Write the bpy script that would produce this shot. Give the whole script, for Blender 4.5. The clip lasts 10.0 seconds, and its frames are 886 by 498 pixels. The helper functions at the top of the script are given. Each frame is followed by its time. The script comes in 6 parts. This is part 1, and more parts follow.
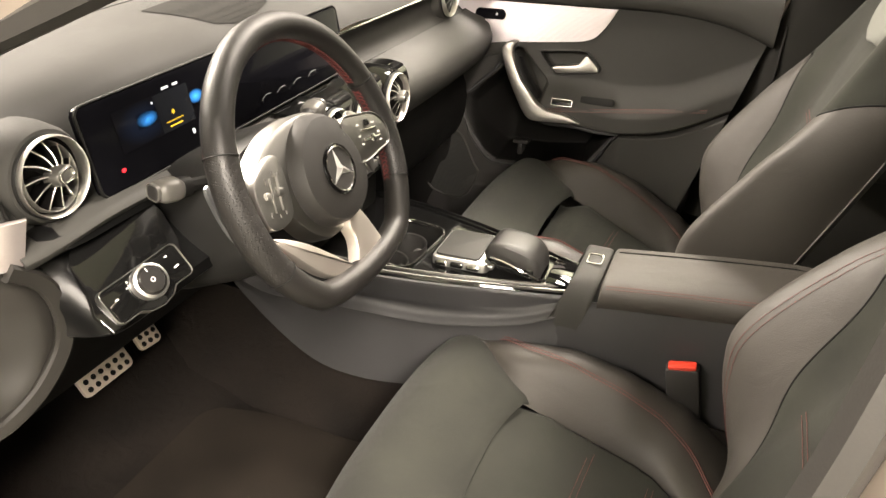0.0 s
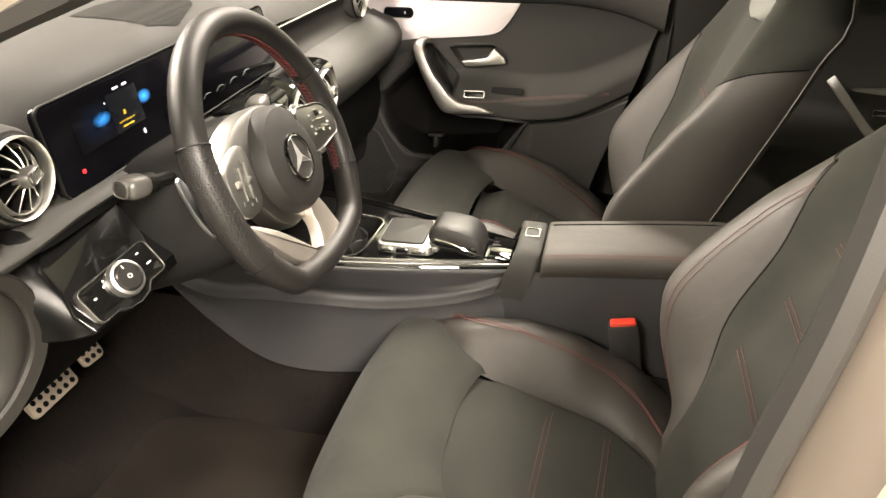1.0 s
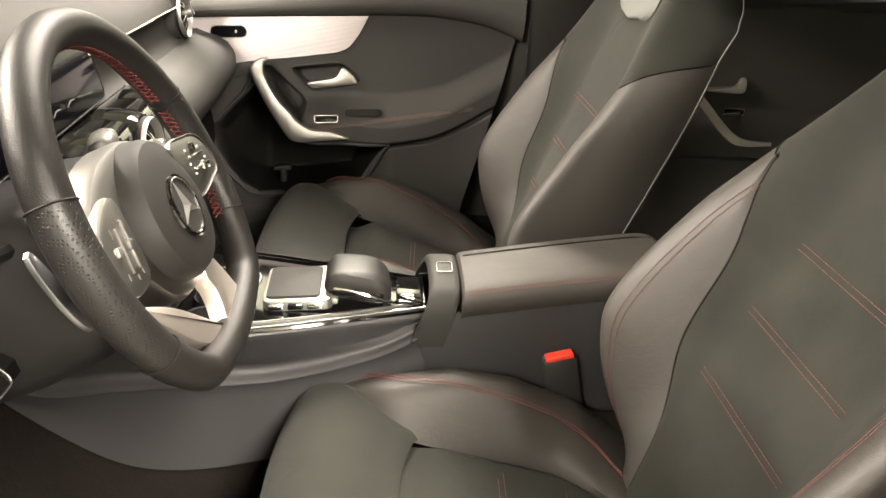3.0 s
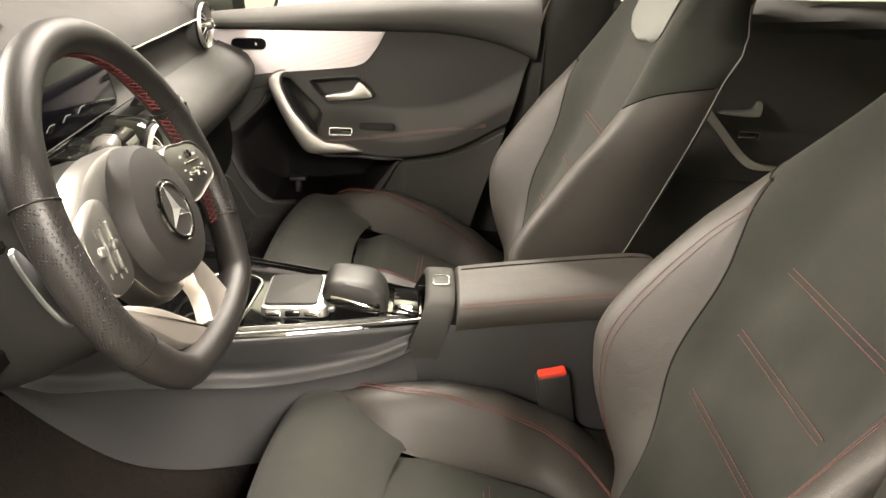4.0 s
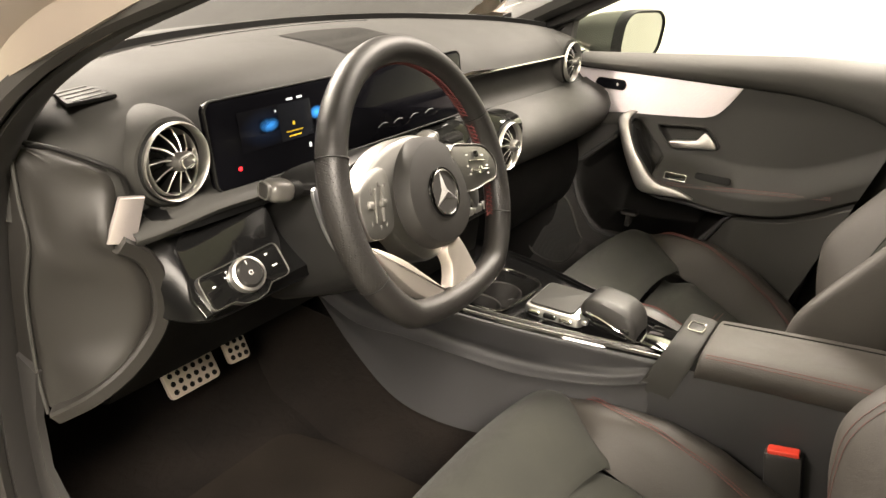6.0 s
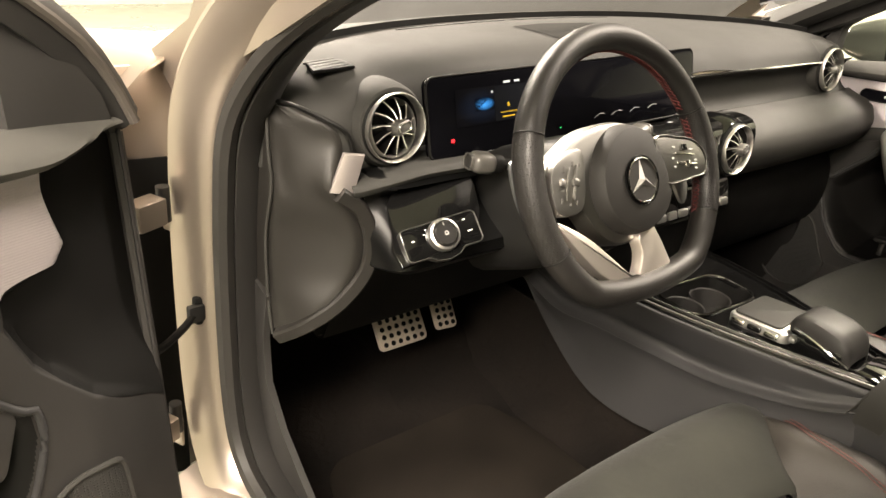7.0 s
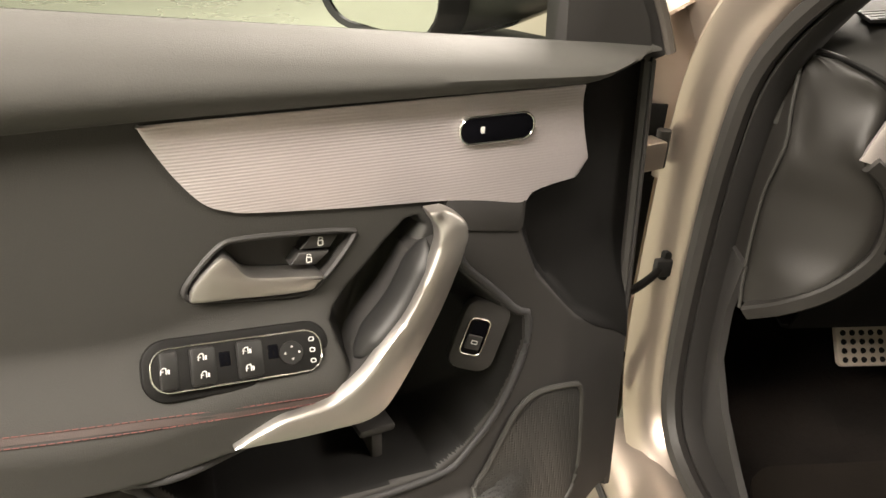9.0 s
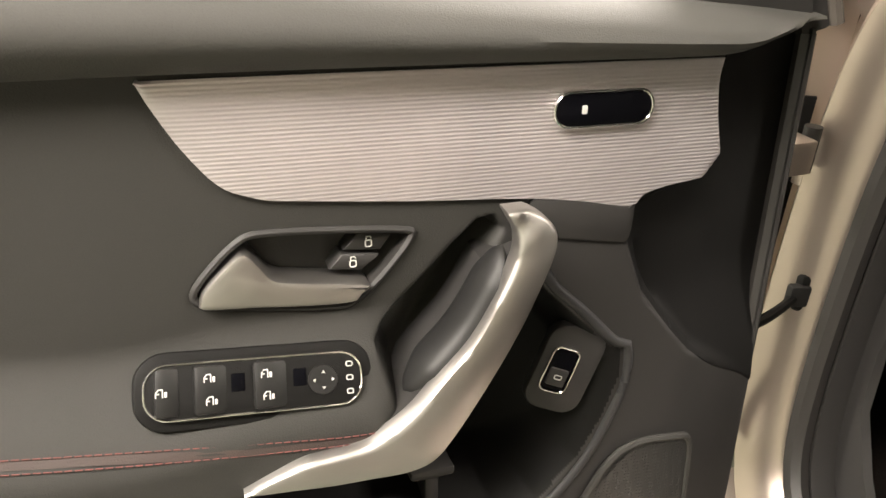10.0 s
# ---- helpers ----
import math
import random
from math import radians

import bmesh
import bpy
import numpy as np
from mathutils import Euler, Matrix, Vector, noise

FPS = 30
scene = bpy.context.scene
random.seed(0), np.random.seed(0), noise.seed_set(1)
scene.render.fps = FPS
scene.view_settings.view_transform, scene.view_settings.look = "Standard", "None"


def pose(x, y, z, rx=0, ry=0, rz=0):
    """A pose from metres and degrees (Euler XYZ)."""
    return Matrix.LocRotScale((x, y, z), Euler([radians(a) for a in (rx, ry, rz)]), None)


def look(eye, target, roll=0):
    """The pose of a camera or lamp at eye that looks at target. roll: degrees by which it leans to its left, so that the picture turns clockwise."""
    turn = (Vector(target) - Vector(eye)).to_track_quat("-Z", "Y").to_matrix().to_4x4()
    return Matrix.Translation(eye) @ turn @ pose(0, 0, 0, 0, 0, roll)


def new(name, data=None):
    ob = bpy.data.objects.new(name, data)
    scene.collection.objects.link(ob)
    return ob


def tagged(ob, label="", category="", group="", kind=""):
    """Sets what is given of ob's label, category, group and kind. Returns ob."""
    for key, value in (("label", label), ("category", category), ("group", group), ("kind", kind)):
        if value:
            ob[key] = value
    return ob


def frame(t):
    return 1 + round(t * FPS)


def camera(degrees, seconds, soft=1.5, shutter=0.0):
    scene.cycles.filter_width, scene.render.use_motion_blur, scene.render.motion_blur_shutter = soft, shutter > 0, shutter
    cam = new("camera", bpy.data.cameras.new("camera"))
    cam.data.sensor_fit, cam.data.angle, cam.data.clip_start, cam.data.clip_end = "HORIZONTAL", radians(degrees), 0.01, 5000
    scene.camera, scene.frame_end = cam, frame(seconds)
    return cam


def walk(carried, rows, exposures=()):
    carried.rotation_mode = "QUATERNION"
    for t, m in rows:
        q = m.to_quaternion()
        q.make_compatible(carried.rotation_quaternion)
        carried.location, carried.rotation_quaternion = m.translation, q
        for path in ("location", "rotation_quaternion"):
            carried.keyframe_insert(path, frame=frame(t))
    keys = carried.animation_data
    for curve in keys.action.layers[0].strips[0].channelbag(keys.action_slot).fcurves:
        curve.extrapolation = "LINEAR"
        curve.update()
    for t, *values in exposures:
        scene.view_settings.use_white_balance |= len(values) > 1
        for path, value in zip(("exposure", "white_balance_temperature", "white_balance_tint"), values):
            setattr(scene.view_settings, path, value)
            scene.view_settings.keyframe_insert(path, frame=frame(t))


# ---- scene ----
cam = camera(60.5, 10.0)
METRES = 1.155
BASE = pose(-1.0923, -0.6444, 1.2196, -29.710, -3.271, -67.779)
ROWS = [
    (0.0, 0.0, 0.0, 0.0, -0.0, -0.0, 0.0),
    (0.5, -0.0446, -0.0286, -0.0187, -4.12, 0.12, 2.51),
    (1.0, -0.084, -0.0354, -0.0346, -8.22, 0.38, 5.03),
    (1.5, -0.1232, -0.023, -0.0396, -12.44, 0.43, 7.42),
    (2.0, -0.1548, 0.0101, -0.0335, -16.61, 0.38, 9.45),
    (2.5, -0.1784, 0.0824, -0.0155, -20.47, 0.27, 10.99),
    (3.0, -0.1755, 0.1593, 0.0045, -23.23, 0.28, 11.77),
    (4.5, -0.1202, 0.0891, -0.0204, -17.23, 4.05, 6.61),
    (5.0, -0.1029, 0.0383, -0.0367, -10.27, 5.61, 2.37),
    (6.5, 0.0547, 0.0035, -0.074, 16.09, 4.94, -11.87),
    (7.0, 0.0835, -0.0038, -0.0885, 25.39, 3.06, -15.89),
    (7.5, 0.0799, -0.0274, -0.1109, 34.5, 0.27, -19.56),
    (8.0, 0.068, -0.0445, -0.1389, 43.26, -2.96, -22.78),
    (8.5, 0.0466, -0.0445, -0.1631, 50.37, -5.87, -25.07),
    (9.0, 0.0048, -0.0231, -0.1731, 56.77, -8.83, -27.02),
    (9.5, -0.0386, 0.0129, -0.1735, 61.75, -11.27, -28.43),
    (10.0, -0.092, 0.0556, -0.1807, 65.44, -13.06, -29.09),
]
walk(cam, [(t, BASE @ pose(METRES * x, METRES * y, METRES * z, 90 + pitch, roll, yaw)) for t, x, y, z, yaw, pitch, roll in ROWS],
     exposures=[(0.0, 1.58, 6650, 10), (4.5, 1.56, 6550, 10), (6.4, 1.28, 6750, 10), (7.2, 1.1, 6850, 10), (8.6, 0.80, 6600, 10), (10.0, 0.79, 6350, 10)])

# ---- light ----
world = bpy.data.worlds.new("world")
scene.world = world
world.use_nodes = True
world.node_tree.nodes["Background"].inputs[0].default_value = (1.0, 0.95, 0.85, 1)
world.node_tree.nodes["Background"].inputs[1].default_value = 0.3


def area_lamp(name, at, to, sx, sy, watts, colour):
    data = bpy.data.lights.new(name, "AREA")
    data.shape, data.size, data.size_y, data.energy, data.color = "RECTANGLE", sx, sy, watts, colour
    ob = new(name, data)
    ob.matrix_world = look(at, to)
    return ob


WARM = (1.0, 0.89, 0.775)
LAMPS = ((-2.7, -1.7, 255), (-4.2, 1.8, 240), (0.4, 3.4, 620), (2.2, -0.4, 260), (-4.9, -2.4, 250))
for lx, ly, watts in LAMPS:
    area_lamp("ceiling_lamp_light", (lx, ly, 3.12), (lx, ly, 0), 2.1, 1.0, watts, WARM)

# ---- materials ----


def material(name, colour, rough=0.5, metal=0.0, grain=0.0, grain_scale=400.0, vary=0.12, vary_scale=6.0, spec=0.5,
             sheen=0.0, coat=0.0, emit=0.0, wear=0.08, detail=3.0):
    """A surface with broad and fine variation of its colour, roughness and relief."""
    m = bpy.data.materials.new(name)
    m.use_nodes = True
    nt = m.node_tree
    p = nt.nodes["Principled BSDF"]
    p.inputs["Metallic"].default_value = metal
    p.inputs["Specular IOR Level"].default_value = spec
    p.inputs["Coat Weight"].default_value = coat
    p.inputs["Coat Roughness"].default_value = 0.05
    p.inputs["Sheen Weight"].default_value = sheen
    p.inputs["Sheen Roughness"].default_value = 0.5
    co = nt.nodes.new("ShaderNodeTexCoord")
    broad = nt.nodes.new("ShaderNodeTexNoise")
    broad.inputs["Scale"].default_value, broad.inputs["Detail"].default_value = vary_scale, 4
    fine = nt.nodes.new("ShaderNodeTexNoise")
    fine.inputs["Scale"].default_value, fine.inputs["Detail"].default_value = grain_scale, detail
    for n in (broad, fine):
        nt.links.new(co.outputs["Object"], n.inputs["Vector"])
    both = nt.nodes.new("ShaderNodeMath")
    both.operation = "ADD"
    nt.links.new(broad.outputs["Fac"], both.inputs[0])
    half = nt.nodes.new("ShaderNodeMath")
    half.operation = "MULTIPLY_ADD"
    half.inputs[1].default_value, half.inputs[2].default_value = 0.5, -0.25
    nt.links.new(fine.outputs["Fac"], half.inputs[0])
    nt.links.new(half.outputs[0], both.inputs[1])
    ramp = nt.nodes.new("ShaderNodeMapRange")
    ramp.inputs["From Min"].default_value, ramp.inputs["From Max"].default_value = 0.25, 0.75
    ramp.inputs["To Min"].default_value, ramp.inputs["To Max"].default_value = 1 - vary, 1 + vary
    nt.links.new(both.outputs[0], ramp.inputs["Value"])
    mix = nt.nodes.new("ShaderNodeVectorMath")
    mix.operation = "SCALE"
    mix.inputs[0].default_value = colour[:3]
    nt.links.new(ramp.outputs[0], mix.inputs["Scale"])
    nt.links.new(mix.outputs[0], p.inputs["Base Color"])
    rr = nt.nodes.new("ShaderNodeMapRange")
    rr.inputs["From Min"].default_value, rr.inputs["From Max"].default_value = 0.3, 0.7
    rr.inputs["To Min"].default_value, rr.inputs["To Max"].default_value = max(0.02, rough - wear), min(1, rough + wear)
    nt.links.new(broad.outputs["Fac"], rr.inputs["Value"])
    nt.links.new(rr.outputs[0], p.inputs["Roughness"])
    if grain:
        bump = nt.nodes.new("ShaderNodeBump")
        bump.inputs["Strength"].default_value, bump.inputs["Distance"].default_value = grain, 0.001
        nt.links.new(fine.outputs["Fac"], bump.inputs["Height"])
        nt.links.new(bump.outputs[0], p.inputs["Normal"])
    if emit:
        p.inputs["Emission Color"].default_value = (*colour[:3], 1)
        p.inputs["Emission Strength"].default_value = emit
    return m


soft_plastic = material("soft_plastic", (0.0205, 0.0198, 0.0176), 0.66, grain=0.3, grain_scale=900, vary=0.10, spec=0.38)
dash_skin = material("dash_skin", (0.0205, 0.020, 0.0182), 0.72, grain=0.25, grain_scale=900, vary=0.08, spec=0.25)
hard_plastic = material("hard_plastic", (0.018, 0.017, 0.0162), 0.58, grain=0.2, grain_scale=1200, spec=0.38)
side_plastic = material("side_plastic", (0.0220, 0.0217, 0.0226), 0.55, grain=0.25, grain_scale=1100, spec=0.4)
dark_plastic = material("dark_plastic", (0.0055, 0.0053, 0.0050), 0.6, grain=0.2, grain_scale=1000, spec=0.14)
leather = material("leather", (0.0325, 0.0292, 0.0255), 0.55, grain=0.45, grain_scale=700, vary=0.14, spec=0.42)
wheel_leather = material("wheel_leather", (0.0080, 0.0072, 0.0066), 0.46, grain=0.4, grain_scale=800, spec=0.33)
suede = material("suede", (0.0178, 0.0184, 0.0150), 0.9, grain=0.45, grain_scale=1100, sheen=0.05, vary=0.38, vary_scale=9, spec=0.18)
gloss_black = material("gloss_black", (0.004, 0.004, 0.004), 0.05, spec=0.5, coat=0.3, wear=0.02)
screen_glass = material("screen_glass", (0.003, 0.003, 0.004), 0.08, spec=0.05, wear=0.02)
satin_silver = material("satin_silver", (0.46, 0.455, 0.445), 0.42, metal=1.0, grain=0.05, grain_scale=2000, vary=0.05)
chrome = material("chrome", (0.75, 0.74, 0.72), 0.12, metal=1.0, vary=0.03, wear=0.03)
strip_metal = material("strip_metal", (0.44, 0.40, 0.39), 0.38, metal=0.75, vary=0.04)
wheel_silver = material("wheel_silver", (0.21, 0.206, 0.195), 0.40, metal=1.0, grain=0.05, grain_scale=2000, vary=0.05)
vent_ring = material("vent_ring", (0.56, 0.55, 0.52), 0.36, metal=1.0, vary=0.05)
patch_grey = material("patch_grey", (0.098, 0.100, 0.090), 0.6, grain=0.2, grain_scale=1200, vary=0.05)
piping = material("piping", (0.12, 0.115, 0.105), 0.5)
rocker_black = material("rocker_black", (0.011, 0.0108, 0.0105), 0.5, grain=0.1, grain_scale=900, spec=0.3)
band_brown = material("band_brown", (0.036, 0.025, 0.022), 0.6, grain=0.3, grain_scale=900)
cover_plastic = material("cover_plastic", (0.0125, 0.0115, 0.0102), 0.52, grain=0.2, grain_scale=1000, spec=0.34)
# near-black, so the shade in door pockets and far footwell is in the colour
shaded_plastic = material("shaded_plastic", (0.0045, 0.0043, 0.0041), 0.6, grain=0.2, grain_scale=1000, spec=0.14)
blade_metal = material("blade_metal", (0.085, 0.082, 0.078), 0.3, metal=1.0, vary=0.05)
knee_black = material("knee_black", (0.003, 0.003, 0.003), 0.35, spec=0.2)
limb_silver = material("limb_silver", (0.66, 0.61, 0.56), 0.5, metal=1.0, grain=0.05, grain_scale=2000, vary=0.05)
frame_grey = material("frame_grey", (0.060, 0.052, 0.045), 0.55, grain=0.1, grain_scale=900)
pedal_steel = material("pedal_steel", (0.62, 0.54, 0.46), 0.5, metal=0.45, grain=0.1, grain_scale=1500)
gloss_satin = material("gloss_satin", (0.012, 0.0115, 0.011), 0.3, spec=0.5)
paddle_metal = material("paddle_metal", (0.25, 0.255, 0.27), 0.38, metal=1.0, grain=0.05, grain_scale=2000, vary=0.05)
spoke_silver = material("spoke_silver", (0.40, 0.385, 0.365), 0.42, metal=1.0, grain=0.05, grain_scale=2000, vary=0.05)
stalk_grey = material("stalk_grey", (0.065, 0.062, 0.057), 0.4, grain=0.1, grain_scale=900)
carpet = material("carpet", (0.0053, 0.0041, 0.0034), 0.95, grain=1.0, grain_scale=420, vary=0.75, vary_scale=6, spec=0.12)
mat_pile = material("mat_pile", (0.0118, 0.0094, 0.0074), 0.95, grain=1.0, grain_scale=500, vary=0.45, vary_scale=7, spec=0.1)
rubber = material("rubber", (0.018, 0.0165, 0.015), 0.6, grain=0.15, grain_scale=500)
paint = material("champagne_paint", (0.43, 0.368, 0.316), 0.34, metal=0.80, grain=0.03, grain_scale=3000, vary=0.015, vary_scale=2, coat=0.35, wear=0.02)
red_thread = material("red_thread", (0.100, 0.031, 0.027), 0.8, vary=0.2, vary_scale=200)
pad_plastic = material("pad_plastic", (0.0135, 0.0125, 0.0115), 0.62, grain=0.2, grain_scale=1000, spec=0.32)
# lighter copy of soft_plastic, with the light that falls on it coloured in
soft_lit = material("soft_lit", (0.052, 0.051, 0.047), 0.70, grain=0.3, grain_scale=900, vary=0.08, spec=0.28)
mirror_shell = material("mirror_shell", (0.05, 0.052, 0.044), 0.16, vary=0.05)
red_plastic = material("red_plastic", (0.52, 0.04, 0.022), 0.4)
white_print = material("white_print", (0.50, 0.50, 0.48), 0.5)
headliner = material("headliner", (0.30, 0.29, 0.27), 0.9, grain=0.3, grain_scale=800)
white_wall = material("white_wall", (0.40, 0.395, 0.34), 0.8, grain=0.05, vary=0.05, vary_scale=1)
wall_paint = material("wall_paint", (0.25, 0.255, 0.205), 0.8, grain=0.05, vary=0.05, vary_scale=1)
floor_tile = material("floor_tile", (0.14, 0.145, 0.118), 0.30, vary=0.08, vary_scale=2)
mirror_glass = material("mirror_glass", (0.85, 0.86, 0.85), 0.02, metal=1.0, vary=0.0, wear=0.0)
lamp_white = material("lamp_white", (1.0, 0.95, 0.85), 0.6, emit=4.0)
glow_red = material("glow_red", (0.9, 0.02, 0.03), 0.4, emit=0.6)
glow_amber = material("glow_amber", (0.9, 0.55, 0.03), 0.4, emit=0.4)
glow_white = material("glow_white", (0.5, 0.52, 0.55), 0.4, emit=0.35)
reflection_line = material("reflection_line", (0.10, 0.105, 0.105), 0.4, emit=0.06)
glow_green = material("glow_green", (0.02, 0.6, 0.15), 0.4, emit=0.6)
panel_grey = material("panel_grey", (0.006, 0.0065, 0.008), 0.15, emit=0.2, spec=0.06)


def wrinkle(m, scale, depth):
    """Add broad soft waves, as in worn hide, over a material's own relief."""
    nt = m.node_tree
    p = nt.nodes["Principled BSDF"]
    co = next(n for n in nt.nodes if n.type == "TEX_COORD")
    wave, bump = nt.nodes.new("ShaderNodeTexNoise"), nt.nodes.new("ShaderNodeBump")
    wave.inputs["Scale"].default_value, wave.inputs["Detail"].default_value = scale, 2
    wave.inputs["Distortion"].default_value = 1.2
    bump.inputs["Strength"].default_value, bump.inputs["Distance"].default_value = 0.5, depth
    nt.links.new(co.outputs["Object"], wave.inputs["Vector"])
    nt.links.new(wave.outputs["Fac"], bump.inputs["Height"])
    if p.inputs["Normal"].links:
        nt.links.new(p.inputs["Normal"].links[0].from_socket, bump.inputs["Normal"])
    nt.links.new(bump.outputs[0], p.inputs["Normal"])


wrinkle(leather, 22, 0.0018)
wrinkle(suede, 16, 0.0022)
wrinkle(carpet, 30, 0.006)


def perforate(m, pitch, depth, size=0.3):
    """Cut a field of small dark holes into a material's colour and relief."""
    nt = m.node_tree
    p = nt.nodes["Principled BSDF"]
    co = next(n for n in nt.nodes if n.type == "TEX_COORD")
    vor, ramp, bump, mul = (nt.nodes.new(k) for k in ("ShaderNodeTexVoronoi", "ShaderNodeMapRange", "ShaderNodeBump", "ShaderNodeVectorMath"))
    vor.inputs["Scale"].default_value, vor.inputs["Randomness"].default_value = 1 / pitch, 0.0
    ramp.inputs["From Min"].default_value, ramp.inputs["From Max"].default_value = size * 0.8, size * 1.2
    ramp.inputs["To Min"].default_value = 0.25
    bump.inputs["Strength"].default_value, bump.inputs["Distance"].default_value = 0.8, depth
    nt.links.new(co.outputs["Object"], vor.inputs["Vector"])
    nt.links.new(vor.outputs["Distance"], ramp.inputs["Value"])
    nt.links.new(ramp.outputs[0], bump.inputs["Height"])
    mul.operation = "SCALE"
    old = p.inputs["Base Color"].links[0].from_socket
    nt.links.new(old, mul.inputs[0])
    nt.links.new(ramp.outputs[0], mul.inputs["Scale"])
    nt.links.new(mul.outputs[0], p.inputs["Base Color"])
    nt.links.new(bump.outputs[0], p.inputs["Normal"])
    return m


grip_leather = perforate(material("grip_leather", (0.0090, 0.0082, 0.0076), 0.46, spec=0.33), 0.0032, 0.0006)
grille_mesh = perforate(material("grille_mesh", (0.016, 0.016, 0.015), 0.5), 0.0036, 0.001, 0.34)

dash_grille = perforate(material("dash_grille", (0.0125, 0.0120, 0.0108), 0.8, spec=0.08), 0.0036, 0.0008, 0.34)


def soft_glow(name, colour, power):
    """A spot of light on a screen that fades towards its rim."""
    m = bpy.data.materials.new(name)
    m.use_nodes = True
    nt = m.node_tree
    p = nt.nodes["Principled BSDF"]
    p.inputs["Base Color"].default_value, p.inputs["Roughness"].default_value = (0.003, 0.003, 0.004, 1), 0.08
    p.inputs["Specular IOR Level"].default_value = 0.05
    co, mp, gr, mu = (nt.nodes.new(k) for k in ("ShaderNodeTexCoord", "ShaderNodeMapping", "ShaderNodeTexGradient", "ShaderNodeMath"))
    gr.gradient_type = "SPHERICAL"
    mp.inputs["Location"].default_value, mp.inputs["Scale"].default_value = (-1, -1, 0), (2, 2, 0)
    mu.operation = "MULTIPLY"
    mu.inputs[1].default_value = power
    nt.links.new(co.outputs["UV"], mp.inputs[0])
    nt.links.new(mp.outputs[0], gr.inputs[0])
    nt.links.new(gr.outputs["Fac"], mu.inputs[0])
    p.inputs["Emission Color"].default_value = (*colour, 1)
    nt.links.new(mu.outputs[0], p.inputs["Emission Strength"])
    return m


glow_blue = soft_glow("glow_blue", (0.05, 0.34, 0.9), 0.95)
glow_haze = soft_glow("glow_haze", (0.05, 0.10, 0.22), 0.05)


def glass_material():
    m = bpy.data.materials.new("window_glass")
    m.use_nodes = True
    nt = m.node_tree
    nt.nodes.remove(nt.nodes["Principled BSDF"])
    out = nt.nodes["Material Output"]
    clear, shine, fac, mix = (nt.nodes.new(k) for k in ("ShaderNodeBsdfTransparent", "ShaderNodeBsdfGlossy", "ShaderNodeFresnel", "ShaderNodeMixShader"))
    clear.inputs[0].default_value = (0.86, 0.91, 0.86, 1)
    shine.inputs["Roughness"].default_value = 0.01
    fac.inputs[0].default_value = 1.45
    nt.links.new(fac.outputs[0], mix.inputs[0])
    nt.links.new(clear.outputs[0], mix.inputs[1])
    nt.links.new(shine.outputs[0], mix.inputs[2])
    nt.links.new(mix.outputs[0], out.inputs[0])
    return m


glass = glass_material()

# ---- building tools ----
V = Vector


def cr(pts, n, closed=False):
    """n points evenly along a smooth curve through pts."""
    pts = [V(p) for p in pts]
    k = len(pts)
    fine = []
    for i in range(k if closed else k - 1):
        if closed:
            a, b, c, d = (pts[(i + j) % k] for j in (-1, 0, 1, 2))
        else:
            a, b, c, d = pts[max(i - 1, 0)], pts[i], pts[i + 1], pts[min(i + 2, k - 1)]
        for s in range(12):
            t = s / 12
            fine.append(0.5 * (2 * b + (c - a) * t + (2 * a - 5 * b + 4 * c - d) * t * t + (3 * b - a - 3 * c + d) * t ** 3))
    fine.append(pts[0].copy() if closed else pts[-1].copy())
    run = [0.0]
    for a, b in zip(fine, fine[1:]):
        run.append(run[-1] + (b - a).length)
    out, j = [], 0
    for i in range(n):
        want = run[-1] * i / (n if closed else n - 1)
        while j < len(run) - 2 and run[j + 1] < want:
            j += 1
        span = run[j + 1] - run[j]
        out.append(fine[j].lerp(fine[j + 1], (want - run[j]) / span if span > 1e-9 else 0))
    return out


def ss(a, b, x):
    t = np.clip((x - a) / (b - a), 0, 1)
    return t * t * (3 - 2 * t)


def thing(name, label, category, at=(0, 0, 0), group="", kind=""):
    ob = new(name)
    ob.location = at
    ob.empty_display_size = 0.05
    return tagged(ob, label, category, group, kind)


def part(name, bm, mat, parent=None, label="", m=None, sharp=38, flat=False):
    if m is not None:
        bm.transform(m)
    bmesh.ops.recalc_face_normals(bm, faces=bm.faces)
    me = bpy.data.meshes.new(name)
    bm.to_mesh(me)
    bm.free()
    for q in (mat if isinstance(mat, (list, tuple)) else (mat,)):
        me.materials.append(q)
    if not flat:
        me.polygons.foreach_set("use_smooth", [True] * len(me.polygons))
        me.set_sharp_from_angle(angle=radians(sharp))
    ob = new(name, me)
    if parent is not None:
        ob.parent = parent
        at = parent.location if parent.parent is None else V((0, 0, 0))
        ob.matrix_parent_inverse = Matrix.Translation(-at)
    if label:
        ob["label"] = label
    return ob


def loft(rows, closed=False, cap=False, loop=False):
    """A skin over rows of points. closed: each row is a ring; loop: the last row joins the first."""
    bm = bmesh.new()
    vs = [[bm.verts.new(p) for p in r] for r in rows]
    n = len(rows[0])
    pairs = list(zip(vs, vs[1:])) + ([(vs[-1], vs[0])] if loop else [])
    for a, b in pairs:
        for i in range(n if closed else n - 1):
            j = (i + 1) % n
            bm.faces.new((a[i], a[j], b[j], b[i]))
    if cap:
        for r in (vs[0], vs[-1]):
            bm.faces.new(r)
    return bm


def thick(bm, t):
    bmesh.ops.recalc_face_normals(bm, faces=bm.faces)
    bmesh.ops.solidify(bm, geom=bm.faces[:], thickness=t)
    return bm


def smooth_loft(sections, n, k, **kw):
    """Sections of control points, smoothed to n points each and to k rows between them."""
    secs = [cr(s, n) for s in sections]
    cols = [cr([s[i] for s in secs], k) for i in range(n)]
    return loft([[c[j] for c in cols] for j in range(k)], **kw)


